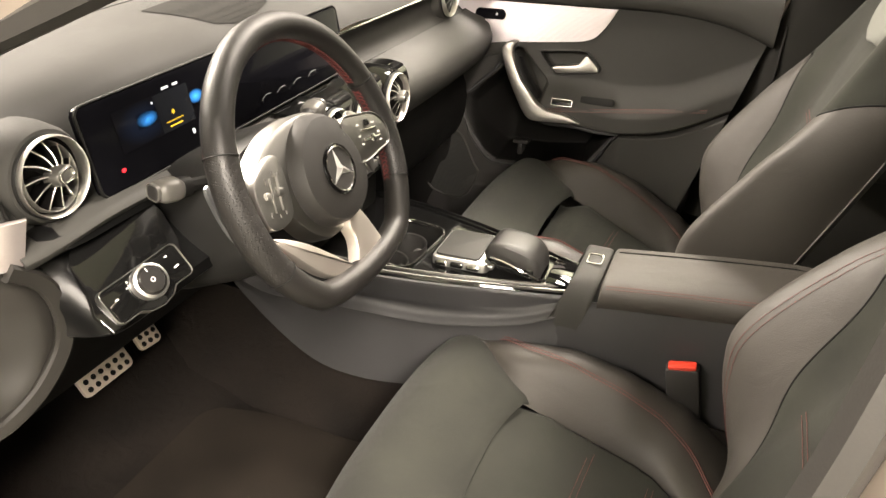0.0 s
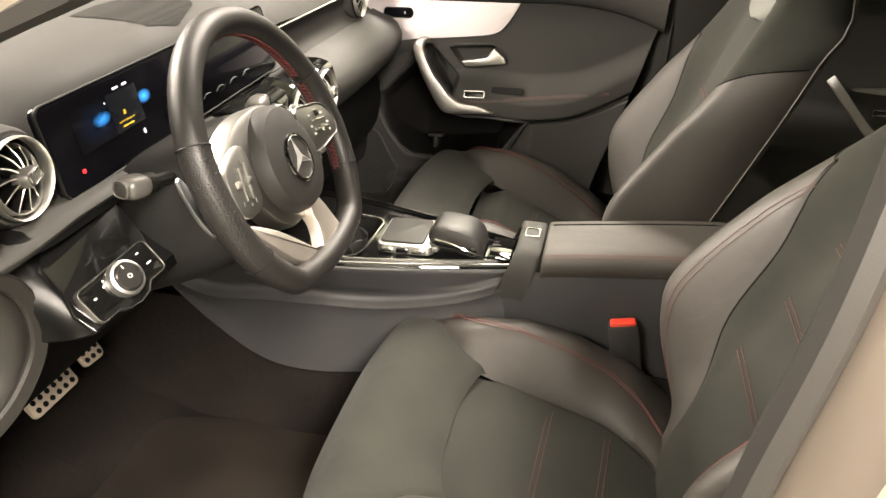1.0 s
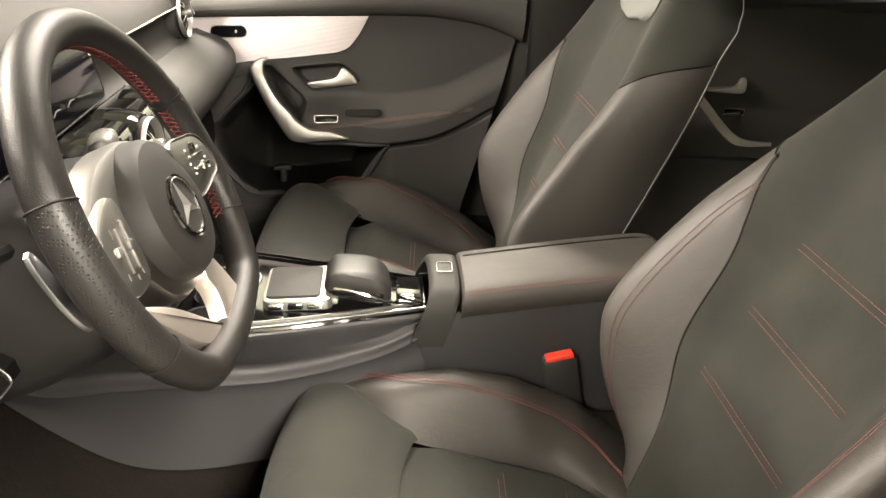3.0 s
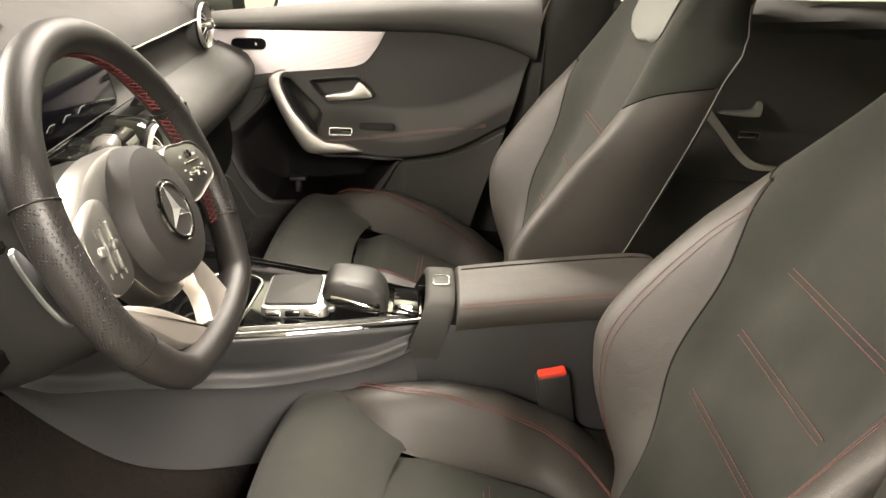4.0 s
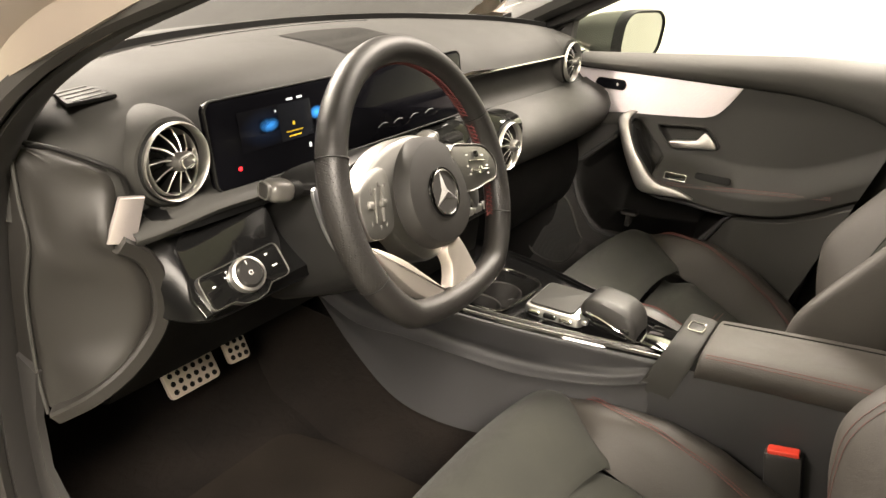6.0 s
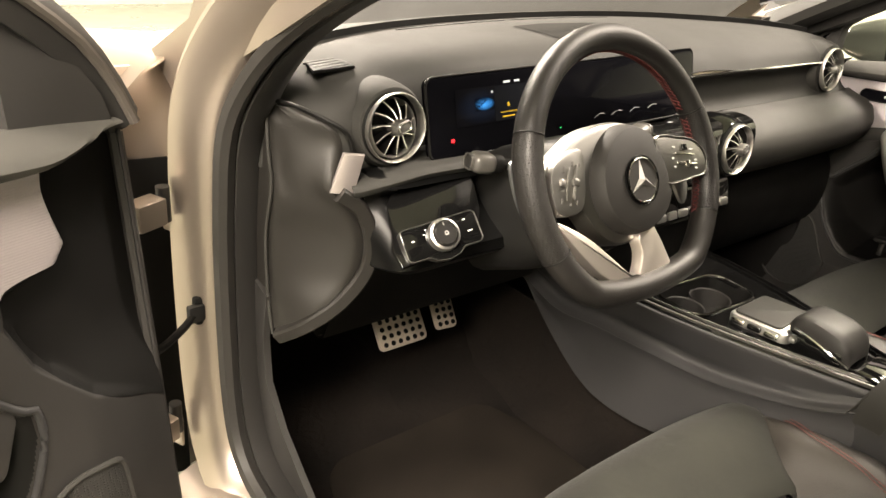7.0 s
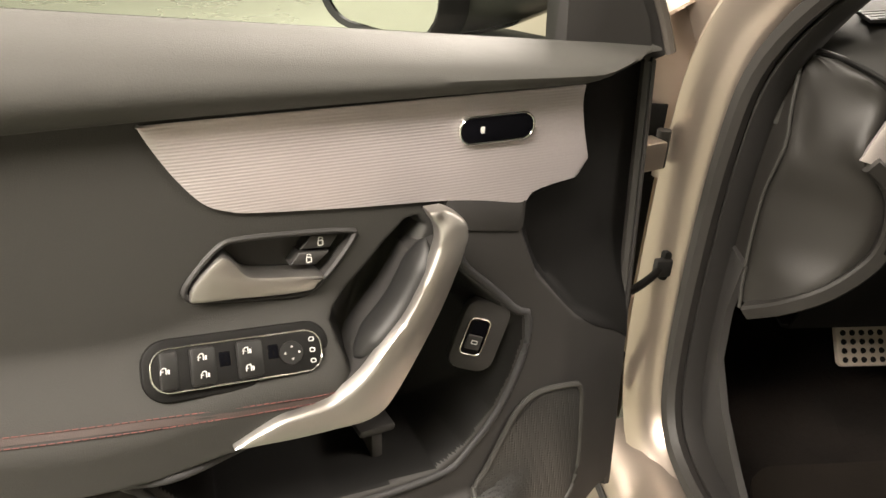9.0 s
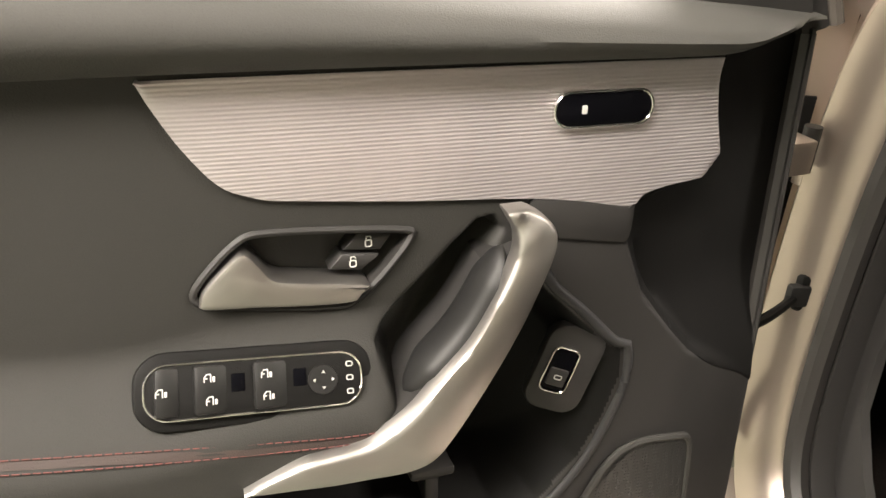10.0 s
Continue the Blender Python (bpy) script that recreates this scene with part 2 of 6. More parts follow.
def sweep(path, prof, closed=False, up=(0, 0, 1), scale=None, cap=True):
    """A profile of (side, up) pairs carried along a path."""
    path = [V(p) for p in path]
    up = V(up)
    rows, n = [], len(path)
    for i, p in enumerate(path):
        a, b = (path[i - 1], path[(i + 1) % n]) if closed else (path[max(i - 1, 0)], path[min(i + 1, n - 1)])
        t = (b - a).normalized()
        side = t.cross(up).normalized()
        nor = side.cross(t)
        k = scale(i / max(n - 1, 1)) if scale else 1
        rows.append([p + side * (x * k) + nor * (y * k) for x, y in prof])
    return loft(rows, closed=True, cap=cap and not closed, loop=closed)


def ring(r, n=10, ry=None):
    return [(r * math.cos(2 * math.pi * i / n), (ry or r) * math.sin(2 * math.pi * i / n)) for i in range(n)]


def tube(path, r, n=8, closed=False, up=(0.13, 0.21, 0.97)):
    return sweep(path, ring(r, n), closed, up)


def rev(prof, n=32):
    """A turned body about z: pairs of radius and height."""
    rows = []
    for i in range(n):
        a = 2 * math.pi * i / n
        rows.append([V((r * math.cos(a), r * math.sin(a), z)) for r, z in prof])
    bm = loft(rows, loop=True)
    bmesh.ops.remove_doubles(bm, verts=bm.verts, dist=1e-6)
    return bm


def box(sx, sy, sz, bev=0.004, m=None, seg=2):
    bm = bmesh.new()
    bmesh.ops.create_cube(bm, size=1)
    bmesh.ops.scale(bm, vec=(sx, sy, sz), verts=bm.verts)
    if bev:
        bmesh.ops.bevel(bm, geom=bm.edges[:], offset=min(bev, 0.45 * min(sx, sy, sz)), segments=seg, affect="EDGES", profile=0.5)
    if m is not None:
        bm.transform(m)
    return bm


def plate(outline, depth, bev=0.002, n=0, closed_curve=True):
    """A flat piece in the xy plane, rounded at its upper rim. n: points of a smoothed outline."""
    pts = [V((p[0], p[1], 0)) for p in outline]
    if n:
        pts = cr(pts, n, True)
    area = sum(a.x * b.y - b.x * a.y for a, b in zip(pts, pts[1:] + pts[:1]))
    if area < 0:
        pts.reverse()
    k = len(pts)
    nor = []
    for i in range(k):
        d = (pts[(i + 1) % k] - pts[i - 1]).normalized()
        nor.append(V((-d.y, d.x, 0)))
    bev = min(bev, depth * 0.95)
    rows = []
    for inset, z in ((0, 0), (0, depth - bev), (bev * 0.3, depth - bev * 0.3), (bev, depth)):
        rows.append([p + q * inset + V((0, 0, z)) for p, q in zip(pts, nor)])
    return loft(rows, closed=True, cap=True)


def rrect(w, h, r, n=5):
    out = []
    for cx, cy, a0 in ((w / 2 - r, h / 2 - r, 0), (-w / 2 + r, h / 2 - r, 90), (-w / 2 + r, -h / 2 + r, 180), (w / 2 - r, -h / 2 + r, 270)):
        for i in range(n):
            a = radians(a0 + 90 * i / (n - 1))
            out.append((cx + r * math.cos(a), cy + r * math.sin(a)))
    return out


def frame_of(outline, width, depth, bev=0.001):
    """A thin rim that follows an outline."""
    pts = [V((p[0], p[1], 0)) for p in outline]
    return sweep(pts, [(-width / 2, 0), (width / 2, 0), (width / 2, depth - bev), (width / 2 - bev, depth), (-width / 2 + bev, depth), (-width / 2, depth - bev)], True, (0, 0, 1))


def axes(o, x, y):
    """The frame at o whose x and y axes run as given, z out of them."""
    x = V(x).normalized()
    z = x.cross(V(y)).normalized()
    y = z.cross(x)
    return Matrix(((x.x, y.x, z.x, o[0]), (x.y, y.y, z.y, o[1]), (x.z, y.z, z.z, o[2]), (0, 0, 0, 1)))


def stitches(path, step=0.0052, length=0.0036, r=0.0008):
    """Single stitches of thread along a path."""
    total = sum((b - a).length for a, b in zip(path, path[1:]))
    pts = cr(path, max(3, int(total / step)))
    bm = bmesh.new()
    for a, b in zip(pts, pts[1:]):
        d = (b - a).normalized()
        s = d.cross(V((0.1, 0.2, 0.97))).normalized() * r
        u = s.cross(d)
        mid, d = (a + b) / 2, d * length / 2
        vs = [bm.verts.new(mid + d * k + o) for k in (-1, 1) for o in (s, u, -s, -u)]
        for i in range(4):
            j = (i + 1) % 4
            bm.faces.new((vs[i], vs[j], vs[4 + j], vs[4 + i]))
        bm.faces.new(vs[:4])
        bm.faces.new(vs[4:])
    return bm


def inside(px, py, poly):
    """Signed distance to a polygon, positive inside."""
    px, py = np.asarray(px, float), np.asarray(py, float)
    best, odd = np.full(px.shape, 9.0), np.zeros(px.shape, bool)
    for (ax, ay), (bx, by) in zip(poly, poly[1:] + poly[:1]):
        ex, ey = bx - ax, by - ay
        t = np.clip(((px - ax) * ex + (py - ay) * ey) / (ex * ex + ey * ey + 1e-12), 0, 1)
        best = np.minimum(best, np.hypot(px - ax - t * ex, py - ay - t * ey))
        if ay != by:
            odd ^= ((ay > py) != (by > py)) & (px < (bx - ax) * (py - ay) / (by - ay) + ax)
    return np.where(odd, best, -best)

# ---- room ----


def slab(name, lo, hi, mat, label, category):
    c = [(a + b) / 2 for a, b in zip(lo, hi)]
    ob = part(name, box(*[b - a for a, b in zip(lo, hi)], 0), mat, flat=True, m=Matrix.Translation(c))
    return tagged(ob, label, category, kind="structure")


slab("floor", (-6, -5.5, -0.1), (3.6, 6.5, 0), floor_tile, "pale polished showroom floor", "floor")
slab("wall_east", (3.4, -5.5, 0), (3.6, 6.5, 3.3), white_wall, "plain white painted showroom wall", "wall")
slab("wall_west", (-6.2, -5.5, 0), (-6, 6.5, 3.3), wall_paint, "plain cream painted showroom wall", "wall")
slab("wall_north", (-6, 6.5, 0), (3.4, 6.7, 3.3), wall_paint, "plain cream painted showroom wall", "wall")
slab("wall_south", (-6, -5.7, 0), (3.4, -5.5, 3.3), wall_paint, "plain cream painted showroom wall", "wall")
slab("ceiling", (-6.2, -5.7, 3.3), (3.6, 6.7, 3.4), white_wall, "plain white showroom ceiling", "ceiling")
for lx, ly, _ in LAMPS:
    lamp = thing("ceiling_lamp", "long white ceiling lamp panel, switched on", "lamp", (lx, ly, 3.3), "ceiling lamps")
    part("housing", box(2.2, 1.1, 0.1, 0.01), white_wall, lamp, m=Matrix.Translation((lx, ly, 3.25)))
    part("diffuser", box(2.1, 1.0, 0.02, 0.004), lamp_white, lamp, m=Matrix.Translation((lx, ly, 3.192)))

# ---- car body ----
body = thing("car", "champagne metallic hatchback with an open driver's door", "car", (0, -0.6, 0))


def aperture(x0=-0.74):
    """The line of the driver's door opening, from the sill up the front post and along the roof."""
    yz = [(-0.70, 0.325), (-0.40, 0.325), (-0.10, 0.33), (0.03, 0.335), (0.09, 0.37), (0.115, 0.45), (0.122, 0.60), (0.115, 0.75), (0.087, 0.865),
          (0.030, 0.950), (-0.055, 1.018), (-0.16, 1.072), (-0.32, 1.147), (-0.50, 1.213), (-0.66, 1.247), (-0.76, 1.255)]
    return [V((x0 + 0.30 * max(0, z - 0.90), y, z)) for y, z in yz]


def carried(pts, prof, n, narrow=1.0):
    """A profile of (outboard, outward in the opening's plane) pairs along the opening."""
    path = cr(pts, n)
    rows = []
    for i, p in enumerate(path):
        t = (path[min(i + 1, n - 1)] - path[max(i - 1, 0)])
        out = V((0, t.z, -t.y)).normalized()
        k = narrow + (1 - narrow) * float(ss(-0.22, -0.10, p.y)) if p.z > 0.8 else 1.0
        rows.append([p + V((-a * min(k, 1.3), 0, 0)) + out * b * k for a, b in prof])
    return rows


ap = aperture()
seal_prof = [(-0.012, -0.004), (0.0, -0.010), (0.010, -0.006), (0.014, 0.004), (0.006, 0.012), (-0.012, 0.014)]
part("door_seal", loft(carried(ap, seal_prof, 90, 1.3), closed=True, cap=True), rubber, body, "soft grey rubber door seal")
jamb = [(-0.004, 0.012), (0.006, 0.015), (0.016, 0.018), (0.032, 0.030), (0.046, 0.046), (0.051, 0.056), (0.047, 0.066), (0.028, 0.074), (0.008, 0.086), (-0.008, 0.11), (-0.008, 0.17)]
part("door_jamb", thick(loft(carried(ap, jamb, 90, 0.12)), 0.004), paint, body, "champagne painted door jamb")
top_line = [p for p in ap if p.y < -0.05 and p.z > 0.8]
part("roof_seal", thick(loft(carried(top_line, [(0.004, 0.012), (0.018, 0.020), (0.024, 0.045), (0.018, 0.085), (-0.006, 0.095)], 40)), 0.004), frame_grey, body, "grey rubber seal along the roof rail")
inner = [(-0.012, -0.006), (-0.035, -0.004), (-0.06, 0.012), (-0.075, 0.04), (-0.08, 0.09)]
part("inner_trim", thick(loft(carried(ap, inner, 90)), 0.004), hard_plastic, body, "dark plastic pillar trim")
# rear edge of the opening, up the centre post
bp = [V((-0.74, -0.69, 0.33)), V((-0.745, -0.703, 0.55)), V((-0.742, -0.719, 0.78)), V((-0.735, -0.743, 0.95)), V((-0.70, -0.762, 1.08)), V((-0.65, -0.777, 1.23))]


def post(prof, n=40):
    return [[p + V((-a, -b, 0)) for a, b in prof] for p in cr(bp, n)]


part("post_seal", loft(post([(-0.02, 0.0), (-0.005, -0.010), (0.010, -0.004), (0.014, 0.008), (0.0, 0.02), (-0.02, 0.018)]), closed=True, cap=True), rubber, body, "grey rubber seal of the centre post")
part("centre_post", thick(loft(post([(0.0, 0.018), (0.012, 0.022), (0.03, 0.04), (0.05, 0.05), (0.055, 0.07), (0.055, 0.20)])), 0.004), paint, body, "champagne painted centre post")
part("post_trim", thick(loft(post([(-0.02, 0.004), (-0.05, 0.012), (-0.07, 0.05), (-0.075, 0.20)])), 0.004), soft_plastic, body, "grey plastic centre post trim")


def panel(name, a, b, mat, label, t=0.006, n=12):
    return part(name, thick(loft([cr(a, n), cr(b, n)]), t), mat, body, label)


# flank behind the opening, roof, floor pan and far side
side = [[(-0.80, 0.30), (-0.87, 0.45), (-0.895, 0.70), (-0.86, 0.95)], [(-0.80, 0.30), (-0.88, 0.45), (-0.90, 0.70), (-0.87, 0.98)], [(-0.78, 0.30), (-0.84, 0.45), (-0.86, 0.75), (-0.82, 1.0)]]
for s in (1, -1):
    rows = [[V((x * s, y, z)) for x, z in sec] for sec, y in zip(side, (-0.86, -1.5, -2.4))]
    part("rear_flank", thick(smooth_loft(rows, 14, 10), 0.006), paint, body, "champagne rear flank")
    if s < 0:
        continue
    rows = [[V((s * x, y, z)) for x, z in sec] for sec, y in zip(([(-0.86, 0.955), (-0.70, 1.22), (-0.62, 1.33)], [(-0.87, 0.985), (-0.70, 1.25), (-0.62, 1.34)], [(-0.82, 1.0), (-0.68, 1.2), (-0.60, 1.28)]), (-0.86, -1.5, -2.4))]
    part("quarter_frame", thick(smooth_loft(rows, 10, 8), 0.006), dark_plastic, body)
roof = [[(-0.64, y, z), (-0.35, y + 0.01, z + 0.045), (0, y + 0.015, z + 0.06), (0.35, y + 0.01, z + 0.045), (0.64, y, z)] for y, z in ((-0.52, 1.27), (-0.75, 1.34), (-1.3, 1.36), (-2.0, 1.31), (-2.4, 1.26))]
part("roof", thick(smooth_loft(roof, 16, 14), 0.008), paint, body)
part("headliner", thick(smooth_loft([[(x * 0.98, y, z - 0.03) for x, y, z in r] for r in roof], 16, 14), 0.008), headliner, body)
part("tail", box(1.6, 0.1, 0.70, 0.03), dark_plastic, body, m=Matrix.Translation((0, -2.45, 0.62)))
part("underbody", box(1.56, 2.6, 0.06, 0.01), dark_plastic, body, m=Matrix.Translation((0, -1.15, 0.17)))
part("sill", thick(smooth_loft([[(-0.72, y, 0.30), (-0.745, y, 0.318), (-0.79, y, 0.312), (-0.83, y, 0.28), (-0.84, y, 0.2)] for y in (0.16, -0.3, -0.85)], 14, 6), 0.004), paint, body, "champagne painted sill")
# oversized and near-black to put the far footwell's shade into its colour
part("far_kick_panel", box(0.03, 0.50, 0.47, 0.01), shaded_plastic, body, "far kick panel, coloured black for the footwell's shade", Matrix.Translation((0.660, 0.252, 0.455)))
part("far_sill", box(0.1, 1.6, 0.3, 0.01), dark_plastic, body, m=Matrix.Translation((0.78, -0.7, 0.3)))

# front wing and bonnet
wing = []
for y, drop in ((0.222, 0.0), (0.30, 0.006), (0.6, 0.052), (1.0, 0.120), (1.5, 0.225)):
    wing.append([(-0.70, y, 0.935 - drop), (-0.755, y, 0.925 - drop), (-0.81, y, 0.89 - drop), (-0.85, y, 0.82 - drop), (-0.875, y, 0.70), (-0.87, y, 0.5), (-0.85, y, 0.24)])
part("front_wing", thick(smooth_loft(wing, 24, 20), 0.004), paint, body, "champagne front wing")
part("far_wing", thick(smooth_loft([[(-x, y, z) for x, y, z in r] for r in wing], 24, 20), 0.004), paint, body)
hood = []
for y, z in ((0.40, 0.885), (0.55, 0.868), (0.9, 0.803), (1.3, 0.72), (1.55, 0.65)):
    hood.append([(-0.695, y, z + 0.010), (-0.62, y, z + 0.015), (-0.4, y, z + 0.024), (0, y, z + 0.030), (0.4, y, z + 0.024), (0.62, y, z + 0.015), (0.695, y, z + 0.010)])
part("hinge_panel", thick(loft([[(-0.733, 0.275, z), (-0.76, 0.268, z), (-0.80, 0.275, z), (-0.845, 0.272, z), (-0.868, 0.24, z)] for z in np.linspace(0.22, 0.90, 8)]), 0.004), paint, body, "champagne panel behind the hinges")
bonnet = part("bonnet", thick(smooth_loft(hood, 24, 16), 0.004), paint, body, "champagne bonnet")
part("cowl", box(1.4, 0.24, 0.05, 0.02), dark_plastic, body, m=Matrix.Translation((0, 0.44, 0.86)))
part("bulkhead", box(1.5, 0.04, 0.65, 0.005), dark_plastic, body, m=Matrix.Translation((0, 0.50, 0.55)))
# roof pillars beside the windscreen
for s in (-1, 1):
    path = [(s * 0.735, 0.24, 0.90), (s * 0.715, 0.05, 1.00), (s * 0.68, -0.15, 1.115), (s * 0.64, -0.36, 1.22), (s * 0.60, -0.54, 1.29)]
    prof = [(-0.035, -0.03), (0.035, -0.03), (0.045, 0.0), (0.03, 0.025), (-0.03, 0.025), (-0.045, 0.0)]
    part("screen_pillar", sweep(cr(path, 20), prof, up=(1, 0, 0.3)), hard_plastic if s > 0 else paint, body)
    path = [(s * 0.69, 0.20, 0.925), (s * 0.67, 0.03, 1.022), (s * 0.635, -0.17, 1.127), (s * 0.595, -0.38, 1.225), (s * 0.56, -0.55, 1.285)]
    part("pillar_trim", sweep(cr(path, 20), ring(0.032, 10, 0.042), up=(1, 0, 0.3)), soft_plastic, body, "dark pillar trim")
screen = part("windscreen", loft([cr([(x, 0.42 - 0.12 * (x / 0.7) ** 2, 0.92) for x in (-0.7, -0.35, 0, 0.35, 0.7)], 12), cr([(x * 0.85, -0.50 - 0.04 * (x / 0.7) ** 2, 1.30) for x in (-0.7, -0.35, 0, 0.35, 0.7)], 12)]), glass, body, "clear windscreen")
screen.visible_shadow = False

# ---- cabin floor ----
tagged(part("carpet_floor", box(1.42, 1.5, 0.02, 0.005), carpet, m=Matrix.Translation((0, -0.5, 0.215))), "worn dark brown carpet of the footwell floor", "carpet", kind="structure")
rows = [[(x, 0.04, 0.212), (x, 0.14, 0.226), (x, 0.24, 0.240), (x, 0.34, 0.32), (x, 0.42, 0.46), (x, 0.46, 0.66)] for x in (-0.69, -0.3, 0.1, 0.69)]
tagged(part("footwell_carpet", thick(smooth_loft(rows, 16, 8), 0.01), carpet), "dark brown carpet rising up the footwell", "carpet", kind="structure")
tagged(part("kick_panel", thick(loft([cr([(-0.69, y, z) for y, z in ((0.42, 0.7), (0.42, 0.4), (0.2, 0.22))], 8), cr([(-0.70, y, z) for y, z in ((0.08, 0.62), (0.07, 0.45), (-0.2, 0.25))], 8)]), 0.01), hard_plastic), "dark plastic kick panel beside the footwell", "trim", kind="structure")
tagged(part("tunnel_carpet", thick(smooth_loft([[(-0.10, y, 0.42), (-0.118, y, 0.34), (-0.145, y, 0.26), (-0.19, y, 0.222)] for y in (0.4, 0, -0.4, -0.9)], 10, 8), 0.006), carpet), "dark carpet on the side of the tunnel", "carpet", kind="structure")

mat_line = [(-0.60, -0.45), (-0.22, -0.45), (-0.19, -0.10), (-0.205, 0.06), (-0.26, 0.13), (-0.50, 0.14), (-0.60, 0.06), (-0.62, -0.20)]
tagged(part("floor_mat", plate(mat_line, 0.008, 0.004, 60), mat_pile, m=Matrix.Translation((0, 0, 0.226))), "worn brown-grey carpet mat in the driver's footwell", "floor mat")


def pedal(label, corners, nx, ny):
    """A drilled metal pedal face with rubber studs."""
    a, b, c, d = (V(p) for p in corners)
    p = thing("pedal", label, "pedal", tuple((a + b + c + d) / 4), "pedals")
    m = axes((a + b + c + d) / 4, b - a, a - d)
    w, h = (b - a).length, (a - d).length
    part("plate", plate(rrect(w, h, 0.010), 0.008, 0.003), pedal_steel, p, "brushed steel plate", m)
    for i in range(nx):
        for j in range(ny):
            x, y = (i + 0.5 - nx / 2) * w / nx * 0.92, (j + 0.5 - ny / 2) * h / ny * 0.92
            part("stud", rev([(0, 0.0105), (0.0042, 0.0100), (0.0050, 0.008), (0.0050, 0.004)], 10), dark_plastic, p, m=m @ Matrix.Translation((x, y, 0)))
    mid = (c + d) / 2
    part("arm", tube(cr([(a + b) / 2 + V((0, 0.02, -0.02)), (a + b) / 2 + V((0, 0.06, 0.05)), (a + b) / 2 + V((0, 0.13, 0.16))], 8), 0.010), dark_plastic, p)
    return p


# pads of the pedals
pedal("perforated steel brake pedal with black rubber studs", [(-0.410, 0.258, 0.421), (-0.303, 0.258, 0.420), (-0.314, 0.212, 0.358), (-0.397, 0.212, 0.358)], 6, 5)
pedal("narrow perforated steel throttle pedal with rubber studs", [(-0.277, 0.260, 0.423), (-0.227, 0.258, 0.420), (-0.231, 0.215, 0.362), (-0.267, 0.215, 0.363)], 3, 5)

# ---- dashboard ----
from mathutils.bvhtree import BVHTree

dash = thing("dashboard", "dark grey soft-touch dashboard with round chrome vents", "dashboard", (0, 0.1, 0.65))
tops = [(-0.700, [(0.30, 0.885), (0.22, 0.90), (0.16, 0.895), (0.125, 0.88), (0.11, 0.85), (0.11, 0.80)]),
        (-0.655, [(0.36, 0.905), (0.22, 0.925), (0.12, 0.918), (0.06, 0.90), (0.035, 0.87), (0.03, 0.80)]),
        (-0.60, [(0.40, 0.91), (0.22, 0.935), (0.12, 0.932), (0.045, 0.918), (0.01, 0.885), (0.008, 0.80)]),
        (-0.50, [(0.42, 0.915), (0.25, 0.94), (0.12, 0.940), (0.06, 0.925), (0.035, 0.885), (0.035, 0.80)]),
        (-0.20, [(0.43, 0.92), (0.25, 0.945), (0.12, 0.945), (0.06, 0.930), (0.035, 0.89), (0.035, 0.80)]),
        (0.04, [(0.43, 0.92), (0.25, 0.945), (0.12, 0.942), (0.05, 0.928), (0.012, 0.905), (0.0, 0.888)]),
        (0.25, [(0.43, 0.92), (0.25, 0.942), (0.12, 0.938), (0.05, 0.923), (0.010, 0.900), (0.0, 0.886)]),
        (0.50, [(0.42, 0.915), (0.25, 0.935), (0.12, 0.932), (0.05, 0.920), (0.010, 0.902), (0.0, 0.884)]),
        (0.62, [(0.40, 0.905), (0.25, 0.925), (0.12, 0.925), (0.05, 0.918), (0.015, 0.905), (0.005, 0.884)]),
        (0.69, [(0.36, 0.89), (0.25, 0.905), (0.14, 0.905), (0.08, 0.90), (0.05, 0.89), (0.04, 0.87)])]
pad_mesh = thick(smooth_loft([[(x, y, z) for y, z in s] for x, s in tops], 26, 80), 0.004)
pad_tree = BVHTree.FromBMesh(pad_mesh)


def pad_height(x, y):
    """The height of the dashboard's top pad over a point of the plan."""
    return pad_tree.ray_cast(V((x, y, 1.5)), V((0, 0, -1)))[0].z


part("top_pad", pad_mesh, dash_skin, dash, "grained dark grey top pad")
xs = (0.03, 0.2, 0.4, 0.55, 0.66)
part("decor_band", thick(smooth_loft([[(x, 0.0, 0.886), (x, 0.012, 0.878), (x, 0.018, 0.855), (x, 0.012, 0.83), (x, -0.006, 0.815)] for x in xs], 12, 14), 0.003), dash_skin, dash, "grey recessed band")
part("trim_line", tube(cr([(x, -0.003, 0.887 - 0.006 * x) for x in (0.05, 0.2, 0.35, 0.52)], 12), 0.0022), chrome, dash, "thin bright trim line")
wing_secs = []
for x, k, dz in ((0.10, 0.55, 0.0), (0.16, 0.9, 0), (0.3, 1, 0), (0.45, 1, 0), (0.58, 0.98, 0.002), (0.65, 0.92, 0.006), (0.675, 0.80, 0.012), (0.69, 0.6, 0.02)):
    wing_secs.append([(x, 0.0, 0.818), (x, -0.045 * k, 0.808), (x, -0.085 * k, 0.782 + dz), (x, -0.095 * k, 0.752 + dz), (x, -0.075 * k, 0.715 + dz), (x, -0.03 * k, 0.692 + dz), (x, 0.03, 0.685)])
part("lower_wing", thick(smooth_loft(wing_secs, 22, 30), 0.004), soft_plastic, dash, "soft grey curved lower pad")
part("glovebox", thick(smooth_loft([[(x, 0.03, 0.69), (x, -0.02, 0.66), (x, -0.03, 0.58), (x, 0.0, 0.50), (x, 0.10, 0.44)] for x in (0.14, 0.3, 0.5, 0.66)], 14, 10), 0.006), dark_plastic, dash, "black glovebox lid")
